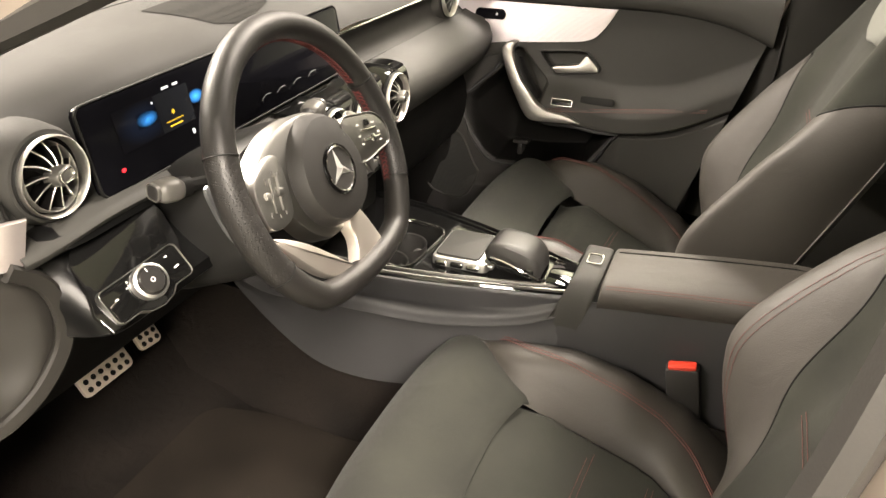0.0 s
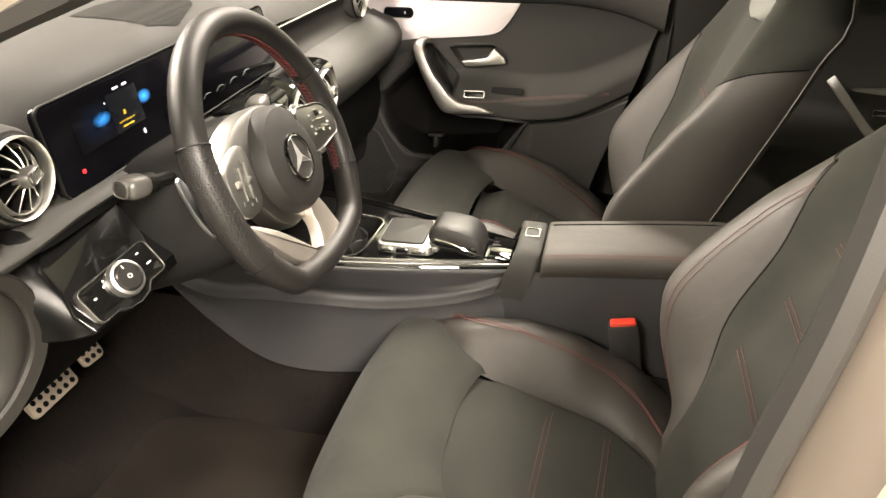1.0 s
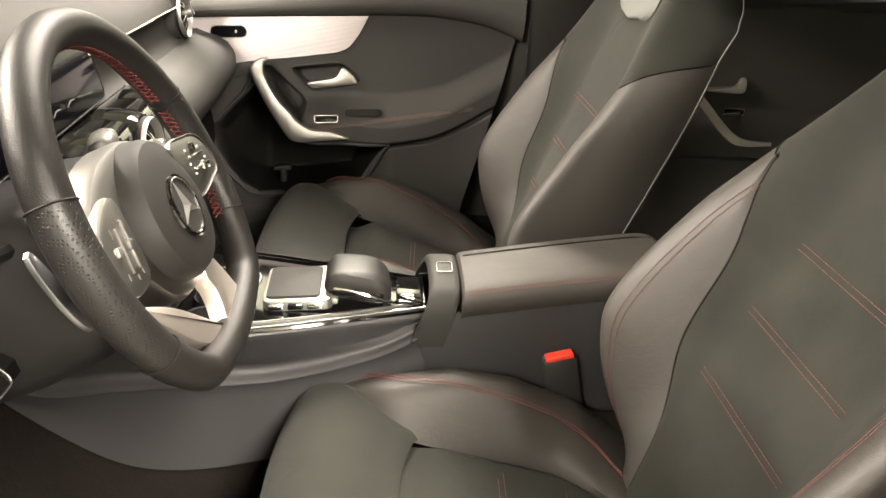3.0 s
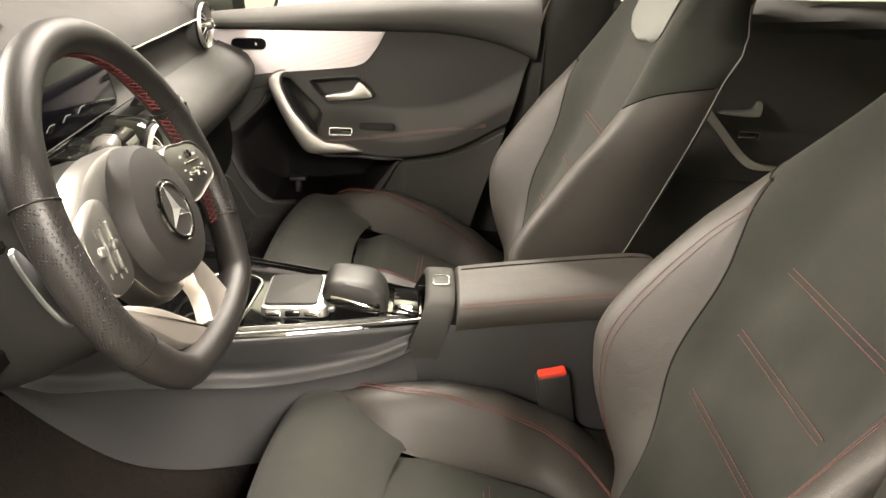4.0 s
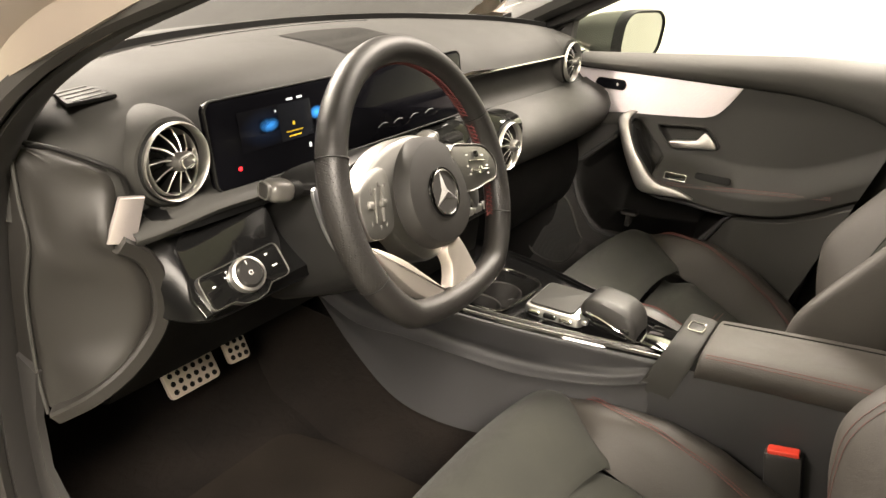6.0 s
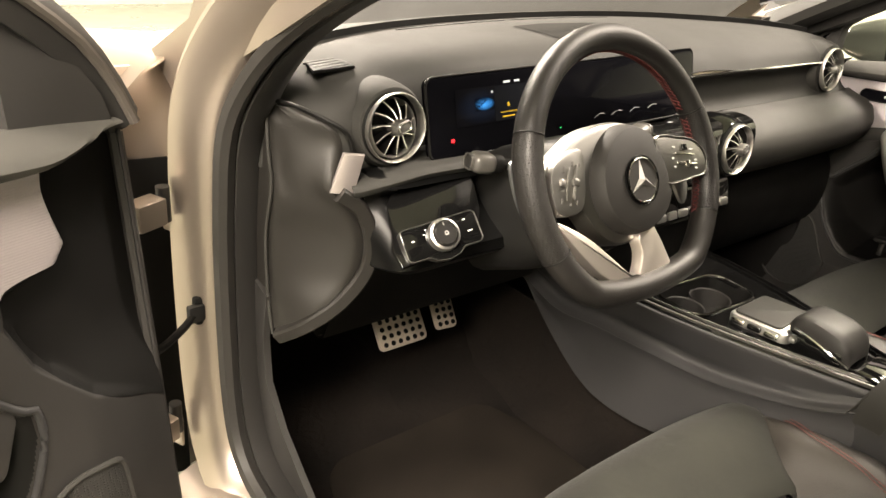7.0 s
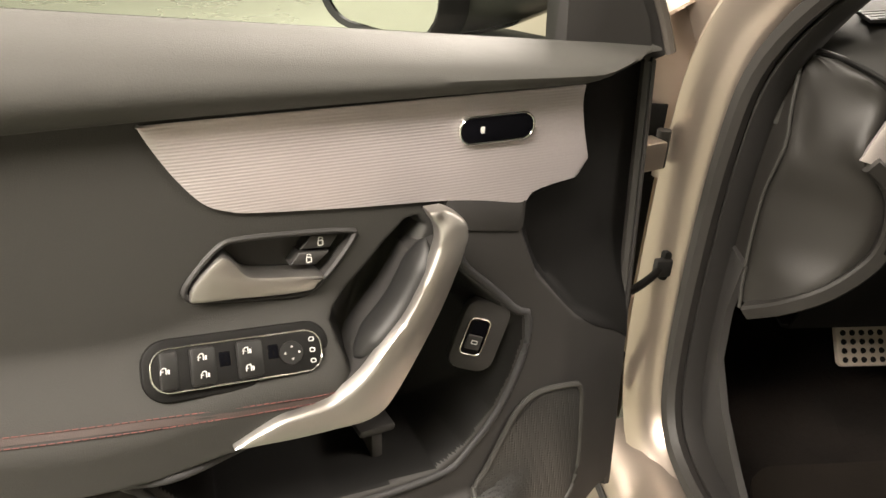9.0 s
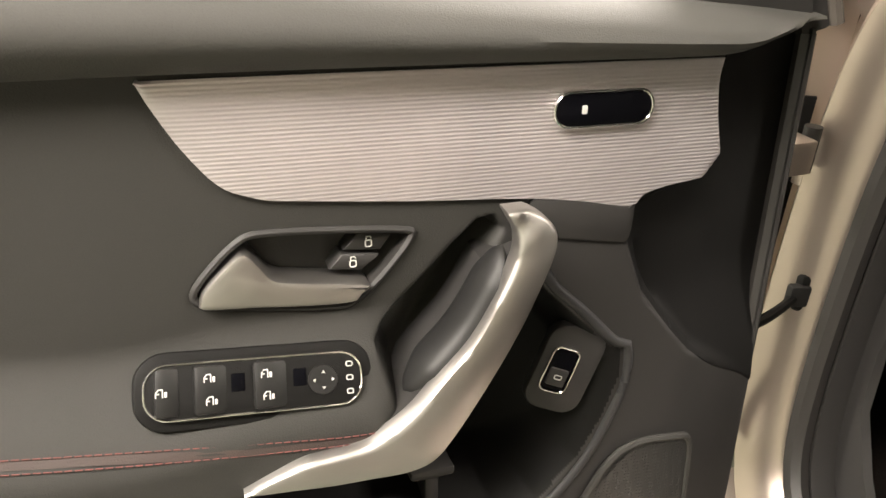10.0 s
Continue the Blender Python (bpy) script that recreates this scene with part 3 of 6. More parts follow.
# knee panel on the driver's side
knee = []
for x, k in ((-0.602, 0.30), (-0.596, 0.6), (-0.585, 0.85), (-0.56, 1.0), (-0.45, 1.0), (-0.20, 1.0), (-0.16, 0.9)):
    knee.append([(x, 0.03, 0.815), (x, -0.02 * k, 0.812), (x, -0.034 * k, 0.803), (x, -0.030 * k, 0.792), (x, -0.004 * k, 0.784), (x, -0.022 * k, 0.762), (x, -0.082 * k, 0.716), (x, -0.082 * k, 0.702), (x, -0.076 * k, 0.692), (x, -0.04 * k, 0.687), (x, 0.02, 0.680), (x, 0.08, 0.665), (x, 0.15, 0.63)])
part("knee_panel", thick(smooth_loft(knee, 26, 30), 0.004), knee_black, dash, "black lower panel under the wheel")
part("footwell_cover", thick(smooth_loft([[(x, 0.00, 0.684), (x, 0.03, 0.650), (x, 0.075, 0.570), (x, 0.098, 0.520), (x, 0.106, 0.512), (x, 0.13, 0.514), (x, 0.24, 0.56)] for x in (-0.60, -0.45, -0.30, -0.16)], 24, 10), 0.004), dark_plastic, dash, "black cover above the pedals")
part("display_shelf", thick(smooth_loft([[(x, 0.035, z + 0.006), (x, 0.0, z + 0.004), (x, -0.030 * k, z), (x, -0.036 * k, z - 0.008), (x, -0.028 * k, z - 0.016)] for x, z, k in ((-0.628, 0.800, 0.5), (-0.60, 0.806, 0.8), (-0.55, 0.814, 1), (-0.50, 0.816, 1), (-0.3, 0.812, 1), (-0.1, 0.812, 1), (0.10, 0.812, 1))], 14, 30), 0.003), dash_skin, dash, "grey ledge under the screens")
# end cover
rows = []
for z, xf, yf, xr_, yr in ((0.886, -0.685, 0.085, -0.668, 0.060), (0.872, -0.690, 0.085, -0.645, 0.020), (0.85, -0.692, 0.083, -0.628, 0.012), (0.80, -0.692, 0.074, -0.645, -0.002), (0.765, -0.692, 0.074, -0.618, -0.005), (0.724, -0.692, 0.088, -0.604, -0.006), (0.672, -0.692, 0.090, -0.612, -0.006), (0.629, -0.692, 0.086, -0.645, 0.004), (0.600, -0.692, 0.082, -0.672, 0.022), (0.572, -0.692, 0.078, -0.690, 0.055)):
    a, b = V((xf, yf, z)), V((xr_, yr, z))
    far = a + V((-0.004, 0.08, 0))
    out = V((-(a.y - b.y), -(b.x - a.x), 0)).normalized()
    k = 0.012 * float(ss(0.575, 0.64, z)) * (1 - 0.6 * float(ss(0.83, 0.88, z)))
    waist = -0.008 * math.exp(-((z - 0.80) / 0.02) ** 2)
    rows.append([far, a, a.lerp(b, 0.15) + out * (k * 0.6 + waist), a.lerp(b, 0.4) + out * (k + waist), a.lerp(b, 0.7) + out * (k + waist), a.lerp(b, 0.93) + out * (k * 0.7), b])
part("end_cover", thick(smooth_loft(rows, 28, 36), 0.004), cover_plastic, dash, "smooth grey end cover of the dashboard")
part("cover_gap", tube(cr([(-0.690, 0.090, 0.892), (-0.668, 0.052, 0.889), (-0.645, 0.014, 0.878), (-0.630, 0.004, 0.868), (-0.622, 0.002, 0.852), (-0.621, 0.000, 0.842)], 20), 0.0028), dark_plastic, dash, "dark panel gap")
part("cover_edge", tube(cr([(-0.694, 0.084, 0.884), (-0.695, 0.078, 0.833), (-0.695, 0.070, 0.784), (-0.696, 0.086, 0.714), (-0.696, 0.083, 0.62), (-0.693, 0.076, 0.562)], 20), 0.0024), soft_plastic, dash, "raised cover edge")
part("edge_band", sweep(cr([(-0.643, -0.010, 0.792), (-0.613, -0.014, 0.767), (-0.598, -0.016, 0.727), (-0.603, -0.016, 0.680), (-0.636, -0.006, 0.634), (-0.672, 0.016, 0.600), (-0.694, 0.058, 0.566)], 30), [(-0.010, -0.010), (0.010, -0.010), (0.010, 0.002), (0.007, 0.0055), (-0.007, 0.0055), (-0.010, 0.002)], up=(-0.4, -0.9, 0.1)), cover_plastic, dash, "raised grained edge band")
part("silver_insert", plate([(-0.008, 0.026), (0.019, 0.023), (0.006, -0.030), (-0.024, -0.024)], 0.006, 0.002), strip_metal, dash, "ribbed silver insert", axes((-0.629, -0.006, 0.818), (1, -0.30, 0.0), (0.0, 0.0, 1)))


def vent(name_at, r, label):
    """A turbine vent: chrome rings, curved blades and a hub."""
    m = axes(name_at, (1, 0, 0), (0, 0.08, 1))
    v = part("air_vent", rev([(r * 1.04, -0.03), (r * 1.06, -0.006), (r * 1.04, 0.001), (r * 1.0, 0.003), (r * 0.97, -0.004), (r * 0.93, -0.03), (0.0, -0.042)], 40), dark_plastic, dash, label, m)
    part("vent_pod", rev([(r * 1.04, -0.002), (r * 1.12, -0.003), (r * 1.22, -0.012), (r * 1.30, -0.034), (r * 1.32, -0.060)], 40), dash_skin if r > 0.043 else gloss_black, v, "soft rounded pod round the vent", m)
    part("outer_ring", rev([(r * 1.01, 0.0), (r * 1.02, 0.006), (r * 0.99, 0.009), (r * 0.95, 0.006), (r * 0.935, -0.003), (r * 0.95, -0.008), (r * 1.01, 0.0)], 40), vent_ring, v, "satin silver ring", m)
    m = m @ pose(0, 0, 0.001, -9, 8)
    part("inner_ring", rev([(r * 0.85, -0.014), (r * 0.88, -0.006), (r * 0.85, 0.0), (r * 0.81, -0.004), (r * 0.79, -0.014), (r * 0.85, -0.014)], 40), vent_ring, v, m=m)
    for i in range(11):
        a = 2 * math.pi * i / 11
        pts = [V((math.cos(a + b) * q * r, math.sin(a + b) * q * r, z)) for q, b, z in ((0.24, 0, 0.004), (0.5, 0.06, 0.0), (0.83, 0.20, -0.008))]
        part("blade", sweep(cr(pts, 7), [(-0.0014, -0.010), (0.0014, -0.010), (0.0014, 0.004), (-0.0014, 0.004)], up=(0, 0, 1)), blade_metal, v, m=m)
        # the highlight on each blade, built as a thin bright tube
        part("blade_highlight", tube([p + V((0, 0, 0.0042)) for p in cr(pts, 7)], 0.0009, 6), vent_ring, v, "bright line for the highlight along a blade", m)
    part("hub", plate(rrect(r * 0.60, r * 0.40, r * 0.16), 0.020, 0.004), wheel_silver, v, m=m @ pose(0, 0, 0, 0, 0, 12))
    part("hub_rim", frame_of(rrect(r * 0.46, r * 0.26, r * 0.11), 0.0016, 0.0022, 0.0004), chrome, v, m=m @ pose(0, 0, 0.0195, 0, 0, 12))
    return v


vent((-0.563, -0.004, 0.867), 0.0440, "round turbine air vent with chrome rings")
vent((0.560, -0.004, 0.867), 0.0440, "round turbine air vent with chrome rings")
for x in (-0.11, 0.0, 0.11):
    vent((x, -0.088, 0.775), 0.043, "round turbine air vent with chrome rings")
part("vent_console", thick(smooth_loft([[(x, 0.0, 0.815), (x, -0.04, 0.822), (x, -0.075, 0.815), (x, -0.085, 0.78), (x, -0.075, 0.735), (x, -0.05, 0.715), (x, 0, 0.71)] for x in (-0.175, -0.165, 0, 0.165, 0.175)], 18, 14), 0.003), gloss_black, dash, "gloss black vent surround")
climate = part("climate_panel", box(0.26, 0.05, 0.06, 0.008), gloss_black, dash, "black climate panel with switches", Matrix.Translation((0, -0.065, 0.685)) @ pose(0, 0, 0, -15))
for i in range(8):
    part("climate_switch", box(0.024, 0.01, 0.014, 0.003), satin_silver, climate, m=Matrix.Translation((-0.105 + 0.03 * i, -0.092, 0.680)) @ pose(0, 0, 0, -15))
part("stack_base", box(0.26, 0.10, 0.16, 0.02), dark_plastic, dash, m=Matrix.Translation((0, -0.0, 0.62)))
# defroster vent
defr = part("side_defroster", plate([(-0.03, -0.018), (0.028, -0.026), (0.034, 0.012), (-0.012, 0.026)], 0.004, 0.001), dark_plastic, dash, "slatted side defroster", axes((-0.612, 0.085, 0.9262), (1, 0.1, 0.06), (0, 1, 0.02)))
for k in range(4):
    part("slat", box(0.046, 0.003, 0.003, 0.001), hard_plastic, defr, m=axes((-0.612, 0.085, 0.9297), (1, 0.1, 0.06), (0, 1, 0.02)) @ Matrix.Translation((0.002, -0.016 + 0.011 * k, 0)))
grid = []
for k in np.linspace(0, 1, 26):
    x = -0.207 + 0.223 * k
    hi = np.interp(k, (0, 0.35, 0.93, 1), (0.176, 0.187, 0.181, 0.125))
    lo = np.interp(k, (0, 0.14, 0.42, 0.88, 1), (0.172, 0.076, 0.061, 0.092, 0.118))
    grid.append([V((x, y, pad_height(x, y) + 0.0012)) for y in np.linspace(hi, lo, 20)])
part("speaker_grille", loft(grid), dash_grille, dash, "dark perforated speaker grille")
band = cr([(-0.60, 0.170, 0), (-0.40, 0.235, 0), (-0.20, 0.270, 0), (0, 0.282, 0), (0.20, 0.245, 0), (0.34, 0.205, 0), (0.50, 0.160, 0), (0.62, 0.100, 0)], 40)
part("screen_edge", sweep([V((p.x, p.y, pad_height(p.x, p.y) + 0.004)) for p in band], [(-0.005, -0.008), (0.005, -0.008), (0.004, 0.006), (-0.004, 0.006)]), dark_plastic, dash, "black band along the foot of the windscreen")
seam = cr([(-0.42, 0.205, 0), (-0.20, 0.236, 0), (0.0, 0.246, 0), (0.10, 0.236, 0)], 30)
part("pad_seam", tube([V((p.x, p.y, pad_height(p.x, p.y) + 0.0002)) for p in seam], 0.0011, 6), dark_plastic, dash, "thin seam across the top pad")
# screens
disp_m = axes((-0.222, -0.004, 0.8745), (1, 0, 0.02), (0, 0.22, 1))
disp = part("screen_panel", plate(rrect(0.572, 0.107, 0.012), 0.012, 0.003), screen_glass, dash, "wide glossy black twin screen", disp_m @ Matrix.Translation((0, 0, -0.012)))
part("screen_rim", frame_of(rrect(0.574, 0.109, 0.013), 0.003, 0.004), dark_plastic, disp, "thin grey rim", disp_m @ Matrix.Translation((0, 0, -0.004)))


def glow(name, x, y, w, h, mat, r=0.002):
    return part(name, plate(rrect(w, h, min(r, w * 0.45, h * 0.45), 4), 0.0004, 0.0001), mat, disp, m=disp_m @ Matrix.Translation((x, y, 0.0006)))


def spot(name, x, y, w, h, mat):
    """A flat lit patch with its own square of coordinates."""
    bm = bmesh.new()
    vs = [bm.verts.new((a * w / 2, b * h / 2, 0)) for a, b in ((-1, -1), (1, -1), (1, 1), (-1, 1))]
    f = bm.faces.new(vs)
    uv = bm.loops.layers.uv.new("UVMap")
    for l, c in zip(f.loops, ((0, 0), (1, 0), (1, 1), (0, 1))):
        l[uv].uv = c
    return part(name, bm, mat, disp, m=disp_m @ Matrix.Translation((x, y, 0.0008)), flat=True)


glow("display_panel", -0.141, 0.010, 0.062, 0.048, panel_grey)
spot("display_haze", -0.196, 0.010, 0.090, 0.050, glow_haze)
spot("display_light", -0.190, 0.012, 0.036, 0.018, glow_blue)
spot("display_light", -0.099, 0.013, 0.030, 0.018, glow_blue)
# reflections along the screen's lower edge, drawn as faintly glowing arcs
for x in (0.045, 0.085, 0.130, 0.175):
    part("reflection_arc", tube(cr([V((x - 0.012, -0.034, 0)), V((x, -0.029, 0)), V((x + 0.012, -0.030, 0))], 8), 0.0006, 5), reflection_line, disp, m=disp_m @ Matrix.Translation((0, 0, 0.0004)))
glow("warning_mark", -0.249, -0.031, 0.006, 0.005, glow_red)
glow("warning_mark", -0.146, 0.007, 0.005, 0.006, glow_amber)
for dy, w in ((-0.003, 0.032), (-0.009, 0.024)):
    glow("text_bar", -0.146, dy, w, 0.0020, glow_amber, 0.0005)
for x, w in ((-0.148, 0.012), (-0.129, 0.010)):
    glow("text_bar", x, 0.038, w, 0.003, glow_white, 0.0005)
glow("display_symbol", -0.120, -0.027, 0.005, 0.007, glow_white)
glow("display_symbol", -0.176, 0.027, 0.003, 0.003, glow_white)
glow("display_light", -0.043, -0.039, 0.003, 0.002, glow_green, 0.0005)

# light switch panel
gl_m = axes((-0.522, -0.046, 0.762), (1, -0.06, 0.14), (0, 0.80, 0.6))
part("gloss_panel", plate([(-0.061, 0.026), (-0.048, 0.037), (-0.02, 0.046), (0.03, 0.0525), (0.072, 0.053), (0.073, 0.015), (0.060, -0.022), (0.040, -0.052), (0.030, -0.062), (-0.082, -0.062), (-0.083, -0.034), (-0.070, -0.010)], 0.006, 0.002), gloss_black, dash, "glossy black trim panel", gl_m)
sw_m = axes((-0.540, -0.084, 0.742), (1, -0.14, 0.16), (0.2, 0.60, 0.8))
sw_line = [q for q in rrect(0.108, 0.042, 0.007) if not (q[1] < -0.015 and abs(q[0]) < 0.045)]
sw_line = sw_line[:15] + [(-0.026, -0.0215), (-0.016, -0.028), (0.0, -0.031), (0.016, -0.028), (0.026, -0.0205)] + sw_line[15:]
sw = part("light_switch_panel", plate(sw_line, 0.010, 0.002), gloss_black, dash, "black headlamp switch panel", sw_m)
part("switch_rim", frame_of(sw_line, 0.0013, 0.0112, 0.0004), wheel_silver, sw, "thin silver rim", sw_m)
part("knob", rev([(0, 0.026), (0.014, 0.026), (0.0165, 0.023), (0.018, 0.010)], 28), gloss_satin, sw, "black rotary knob", sw_m)
part("knob_mark", frame_of(rrect(0.0045, 0.0045, 0.002, 5), 0.0009, 0.0005, 0.0001), white_print, sw, m=sw_m @ Matrix.Translation((0, 0, 0.0262)))
part("knob_mark", plate(rrect(0.0012, 0.005, 0.0005, 3), 0.0005, 0.0001), white_print, sw, m=sw_m @ Matrix.Translation((0.0, 0.0125, 0.0262)))
part("knob_ring", rev([(0.0162, 0.010), (0.0205, 0.010), (0.0215, 0.016), (0.0203, 0.022), (0.0172, 0.0235), (0.0162, 0.010)], 28), satin_silver, sw, "chrome knob ring", sw_m)
for x, y, w_ in ((-0.040, 0.004, 0.0045), (-0.023, 0.008, 0.0026), (-0.019, 0.0135, 0.0022), (-0.010, 0.0165, 0.0045), (0.004, 0.0168, 0.0045), (0.017, 0.0145, 0.0026), (0.023, 0.009, 0.0026), (0.036, 0.012, 0.0045), (0.040, -0.004, 0.007)):
    part("symbol", plate(rrect(w_, 0.0020, 0.0006), 0.0004, 0.0001), white_print, sw, m=sw_m @ Matrix.Translation((x, y, 0.010)))

red_stitch = material("red_stitch", (0.078, 0.020, 0.019), 0.8, vary=0.2, vary_scale=200, spec=0.2)

# ---- steering ----
TILT = radians(25.5)
wn, wu = V((0, -math.cos(TILT), math.sin(TILT))), V((0, math.sin(TILT), math.cos(TILT)))
wm = Matrix.Translation((-0.325, -0.191, 0.8286)) @ pose(0, 0, 0, 0, 0, 0.5) @ axes((0, 0, 0), (1, 0, 0), wu)
hub_m = wm @ Matrix.Translation((0.004, -0.009, 0.010))
badge_m = hub_m @ Matrix.Translation((-0.004, 0, 0.0012)) @ Matrix.Diagonal((0.9, 0.9, 1, 1))
wheel = thing("steering_wheel", "black leather flat-bottomed steering wheel with silver spokes", "steering wheel", (-0.327, -0.203, 0.826))
rim_path = []
for i in range(96):
    a = 2 * math.pi * i / 96
    x, y = 0.172 * math.cos(a), 0.172 * math.sin(a) + 0.006
    if y < -0.132:
        y = -0.132 + (y + 0.132) * 0.40
    rim_path.append(V((x, y, 0)))
rim = part("rim", sweep(rim_path, ring(0.0173, 16, 0.0190), True, (0, 0, 1)), wheel_leather, wheel, "black leather rim, perforated at the grips", wm)
for a0, a1 in ((159, 207), (-27, 21)):
    arc = [V((0.172 * math.cos(radians(a)), 0.172 * math.sin(radians(a)) + 0.006, 0)) for a in np.linspace(a0, a1, 20)]
    part("grip", sweep(arc, ring(0.0177, 16, 0.0194), up=(0, 0, 1)), grip_leather, rim, "perforated leather grip", wm)
for a in (158, 22, 208, -28):
    a = radians(a)
    c = V((0.172 * math.cos(a), 0.172 * math.sin(a) + 0.006, 0))
    d = V((-math.sin(a), math.cos(a), 0))
    part("seam", sweep([c + V((math.cos(a) * 0.0178 * math.cos(b), math.sin(a) * 0.0178 * math.cos(b), 0.0195 * math.sin(b))) for b in (2 * math.pi * k / 24 for k in range(24))], ring(0.0009, 6), True, d), dark_plastic, rim, m=wm)
for a0, a1 in ((25, 155), (-30, 20), (160, 212)):
    bm = bmesh.new()
    n = int((a1 - a0) * 0.45)
    for k in range(n):
        for lean_ in (-1, 1):
            pts = []
            for z in (-1, 0, 1):
                a = radians(a0 + (a1 - a0) * (k + 0.5 + 0.42 * lean_ * z) / n)
                b = radians(180 + 17 * z - 12)
                rr = 0.172 + 0.0180 * math.cos(b)
                pts.append(V((rr * math.cos(a), rr * math.sin(a) + 0.006, -0.0197 * math.sin(b))))
            tmp = tube(pts, 0.0009, 5)
            me = bpy.data.meshes.new("thread")
            tmp.to_mesh(me)
            bm.from_mesh(me)
            bpy.data.meshes.remove(me)
            tmp.free()
    part("stitching", bm, red_stitch, rim, "red cross stitching", wm)
padx = [(0.0705 * math.cos(a), 0.0700 * math.sin(a) - 0.003 * math.cos(2 * a)) for a in np.linspace(0, 2 * math.pi, 20, endpoint=False)]
rows = []
for k, z in ((0.90, -0.045), (1.02, -0.040), (1.04, -0.018), (1.0, -0.002), (0.93, 0.006), (0.75, 0.0105), (0.5, 0.0125), (0.2, 0.0135)):
    rows.append([V((p.x * k, p.y * k, z)) for p in cr([(x, y, 0) for x, y in padx], 48, True)])
hub = part("airbag_pad", loft(rows, closed=True, cap=True), pad_plastic, wheel, "matt black airbag pad", hub_m)
part("badge_well", rev([(0.0365, 0.0105), (0.0355, 0.0135), (0.0325, 0.0120), (0.0315, 0.0105)], 40), gloss_black, hub, "black badge recess", badge_m)
part("badge_ring", rev([(0.0300, 0.0105), (0.0300, 0.0140), (0.0312, 0.0148), (0.0324, 0.0140), (0.0326, 0.0105)], 40), chrome, hub, "thin chrome badge ring", badge_m)
part("badge_disc", rev([(0, 0.0125), (0.030, 0.0125), (0.0305, 0.0105)], 36), pad_plastic, hub, m=badge_m)
for a in (90, 210, 330):
    a = radians(a)
    d, q = V((math.cos(a), math.sin(a), 0)), V((-math.sin(a), math.cos(a), 0))
    bm = bmesh.new()
    z0 = V((0, 0, 0.0125))
    tip, l, r_, top = (bm.verts.new(e) for e in (d * 0.0305 + z0, q * 0.0062 + d * 0.0035 + z0, -q * 0.0062 + d * 0.0035 + z0, V((0, 0, 0.0175))))
    for f in ((tip, l, top), (tip, top, r_), (l, r_, top), (tip, r_, l)):
        bm.faces.new(f)
    part("badge_arm", bm, satin_silver, hub, m=badge_m, flat=True)
# silver surround and button pods
sur = [(-0.140, 0.026), (-0.104, 0.046), (-0.066, 0.064), (-0.030, 0.071), (0.012, 0.070), (0.050, 0.058), (0.072, 0.036), (0.080, 0.006), (0.074, -0.030), (0.056, -0.062), (0.020, -0.084), (-0.030, -0.086), (-0.064, -0.066), (-0.092, -0.030), (-0.140, -0.020)]
part("surround", plate(sur, 0.030, 0.010, 70), wheel_silver, wheel, "satin silver spoke surround", wm @ Matrix.Translation((0, 0, -0.034)))
pods = ((-1, 0.004, [(-0.134, 0.027), (-0.106, 0.042), (-0.082, 0.0455), (-0.077, 0.026), (-0.092, -0.027), (-0.133, -0.030), (-0.142, -0.006)], (-0.109, 0.004), 72),
        (1, 0.020, [(0.046, 0.038), (0.090, 0.036), (0.128, 0.026), (0.147, 0.004), (0.142, -0.017), (0.120, -0.0215), (0.050, -0.0185)], (0.098, 0.006), -10))
for s, z, pts, mid, tilt in pods:
    pod = part("button_pod", plate(pts, 0.024, 0.004, 40), wheel_silver, wheel, "satin silver switch pod", wm @ Matrix.Translation((0, 0, z - 0.024)))
    pm = wm @ Matrix.Translation((*mid, z)) @ pose(0, 0, 0, 0, 0, tilt)
    if s > 0:
        part("pod_rim", frame_of([(p.x, p.y) for p in cr([(x, y, 0) for x, y in pts], 40, True)], 0.0016, 0.005, 0.0005), wheel_silver, pod, "thin silver rim", wm @ Matrix.Translation((0, 0, z - 0.004)))
    metal = chrome if s > 0 else wheel_silver
    part("toggle", box(0.044, 0.0045, 0.005, 0.002), metal, pod, "chrome toggle", pm @ Matrix.Translation((0.004, -0.007, 0.001)))
    part("toggle", box(0.010, 0.011, 0.006, 0.003), metal, pod, m=pm @ Matrix.Translation((0.004, -0.007, 0.002)))
    part("toggle", box(0.040, 0.0025, 0.003, 0.001), metal, pod, m=pm @ Matrix.Translation((0.0, 0.006, 0.001)))
    part("thumb_pad", box(0.009, 0.009, 0.005, 0.002), gloss_black if s > 0 else spoke_silver, pod, m=pm @ Matrix.Translation((0.0, 0.015, 0.001)))
    for x, y, w_ in ((-0.022, 0.014, 0.006), (0.016, 0.013, 0.008), (-0.024, -0.001, 0.005), (0.026, -0.001, 0.006), (-0.020, -0.012, 0.006), (0.026, -0.012, 0.005)):
        part("symbol", plate(rrect(w_, 0.0026, 0.001), 0.0006, 0.0001), white_print if s > 0 else stalk_grey, pod, m=pm @ Matrix.Translation((x, y, 0.0)))
    part("spoke_bridge", box(0.034, 0.036, 0.018, 0.008), pad_plastic, wheel, m=wm @ Matrix.Translation((s * 0.150, 0.004, -0.014)))
limb_left = [(-0.150, -0.034), (-0.135, -0.038), (-0.110, -0.052), (-0.085, -0.070), (-0.060, -0.093), (-0.037, -0.115), (-0.020, -0.130), (-0.006, -0.138), (0.0, -0.1475), (-0.016, -0.1470), (-0.036, -0.141), (-0.060, -0.129), (-0.084, -0.112), (-0.104, -0.090), (-0.1215, -0.068), (-0.140, -0.045)]
part("lower_spoke", plate(limb_left, 0.016, 0.004, 70), limb_silver, wheel, "satin silver lower spoke", wm @ Matrix.Translation((0, 0, -0.013)))
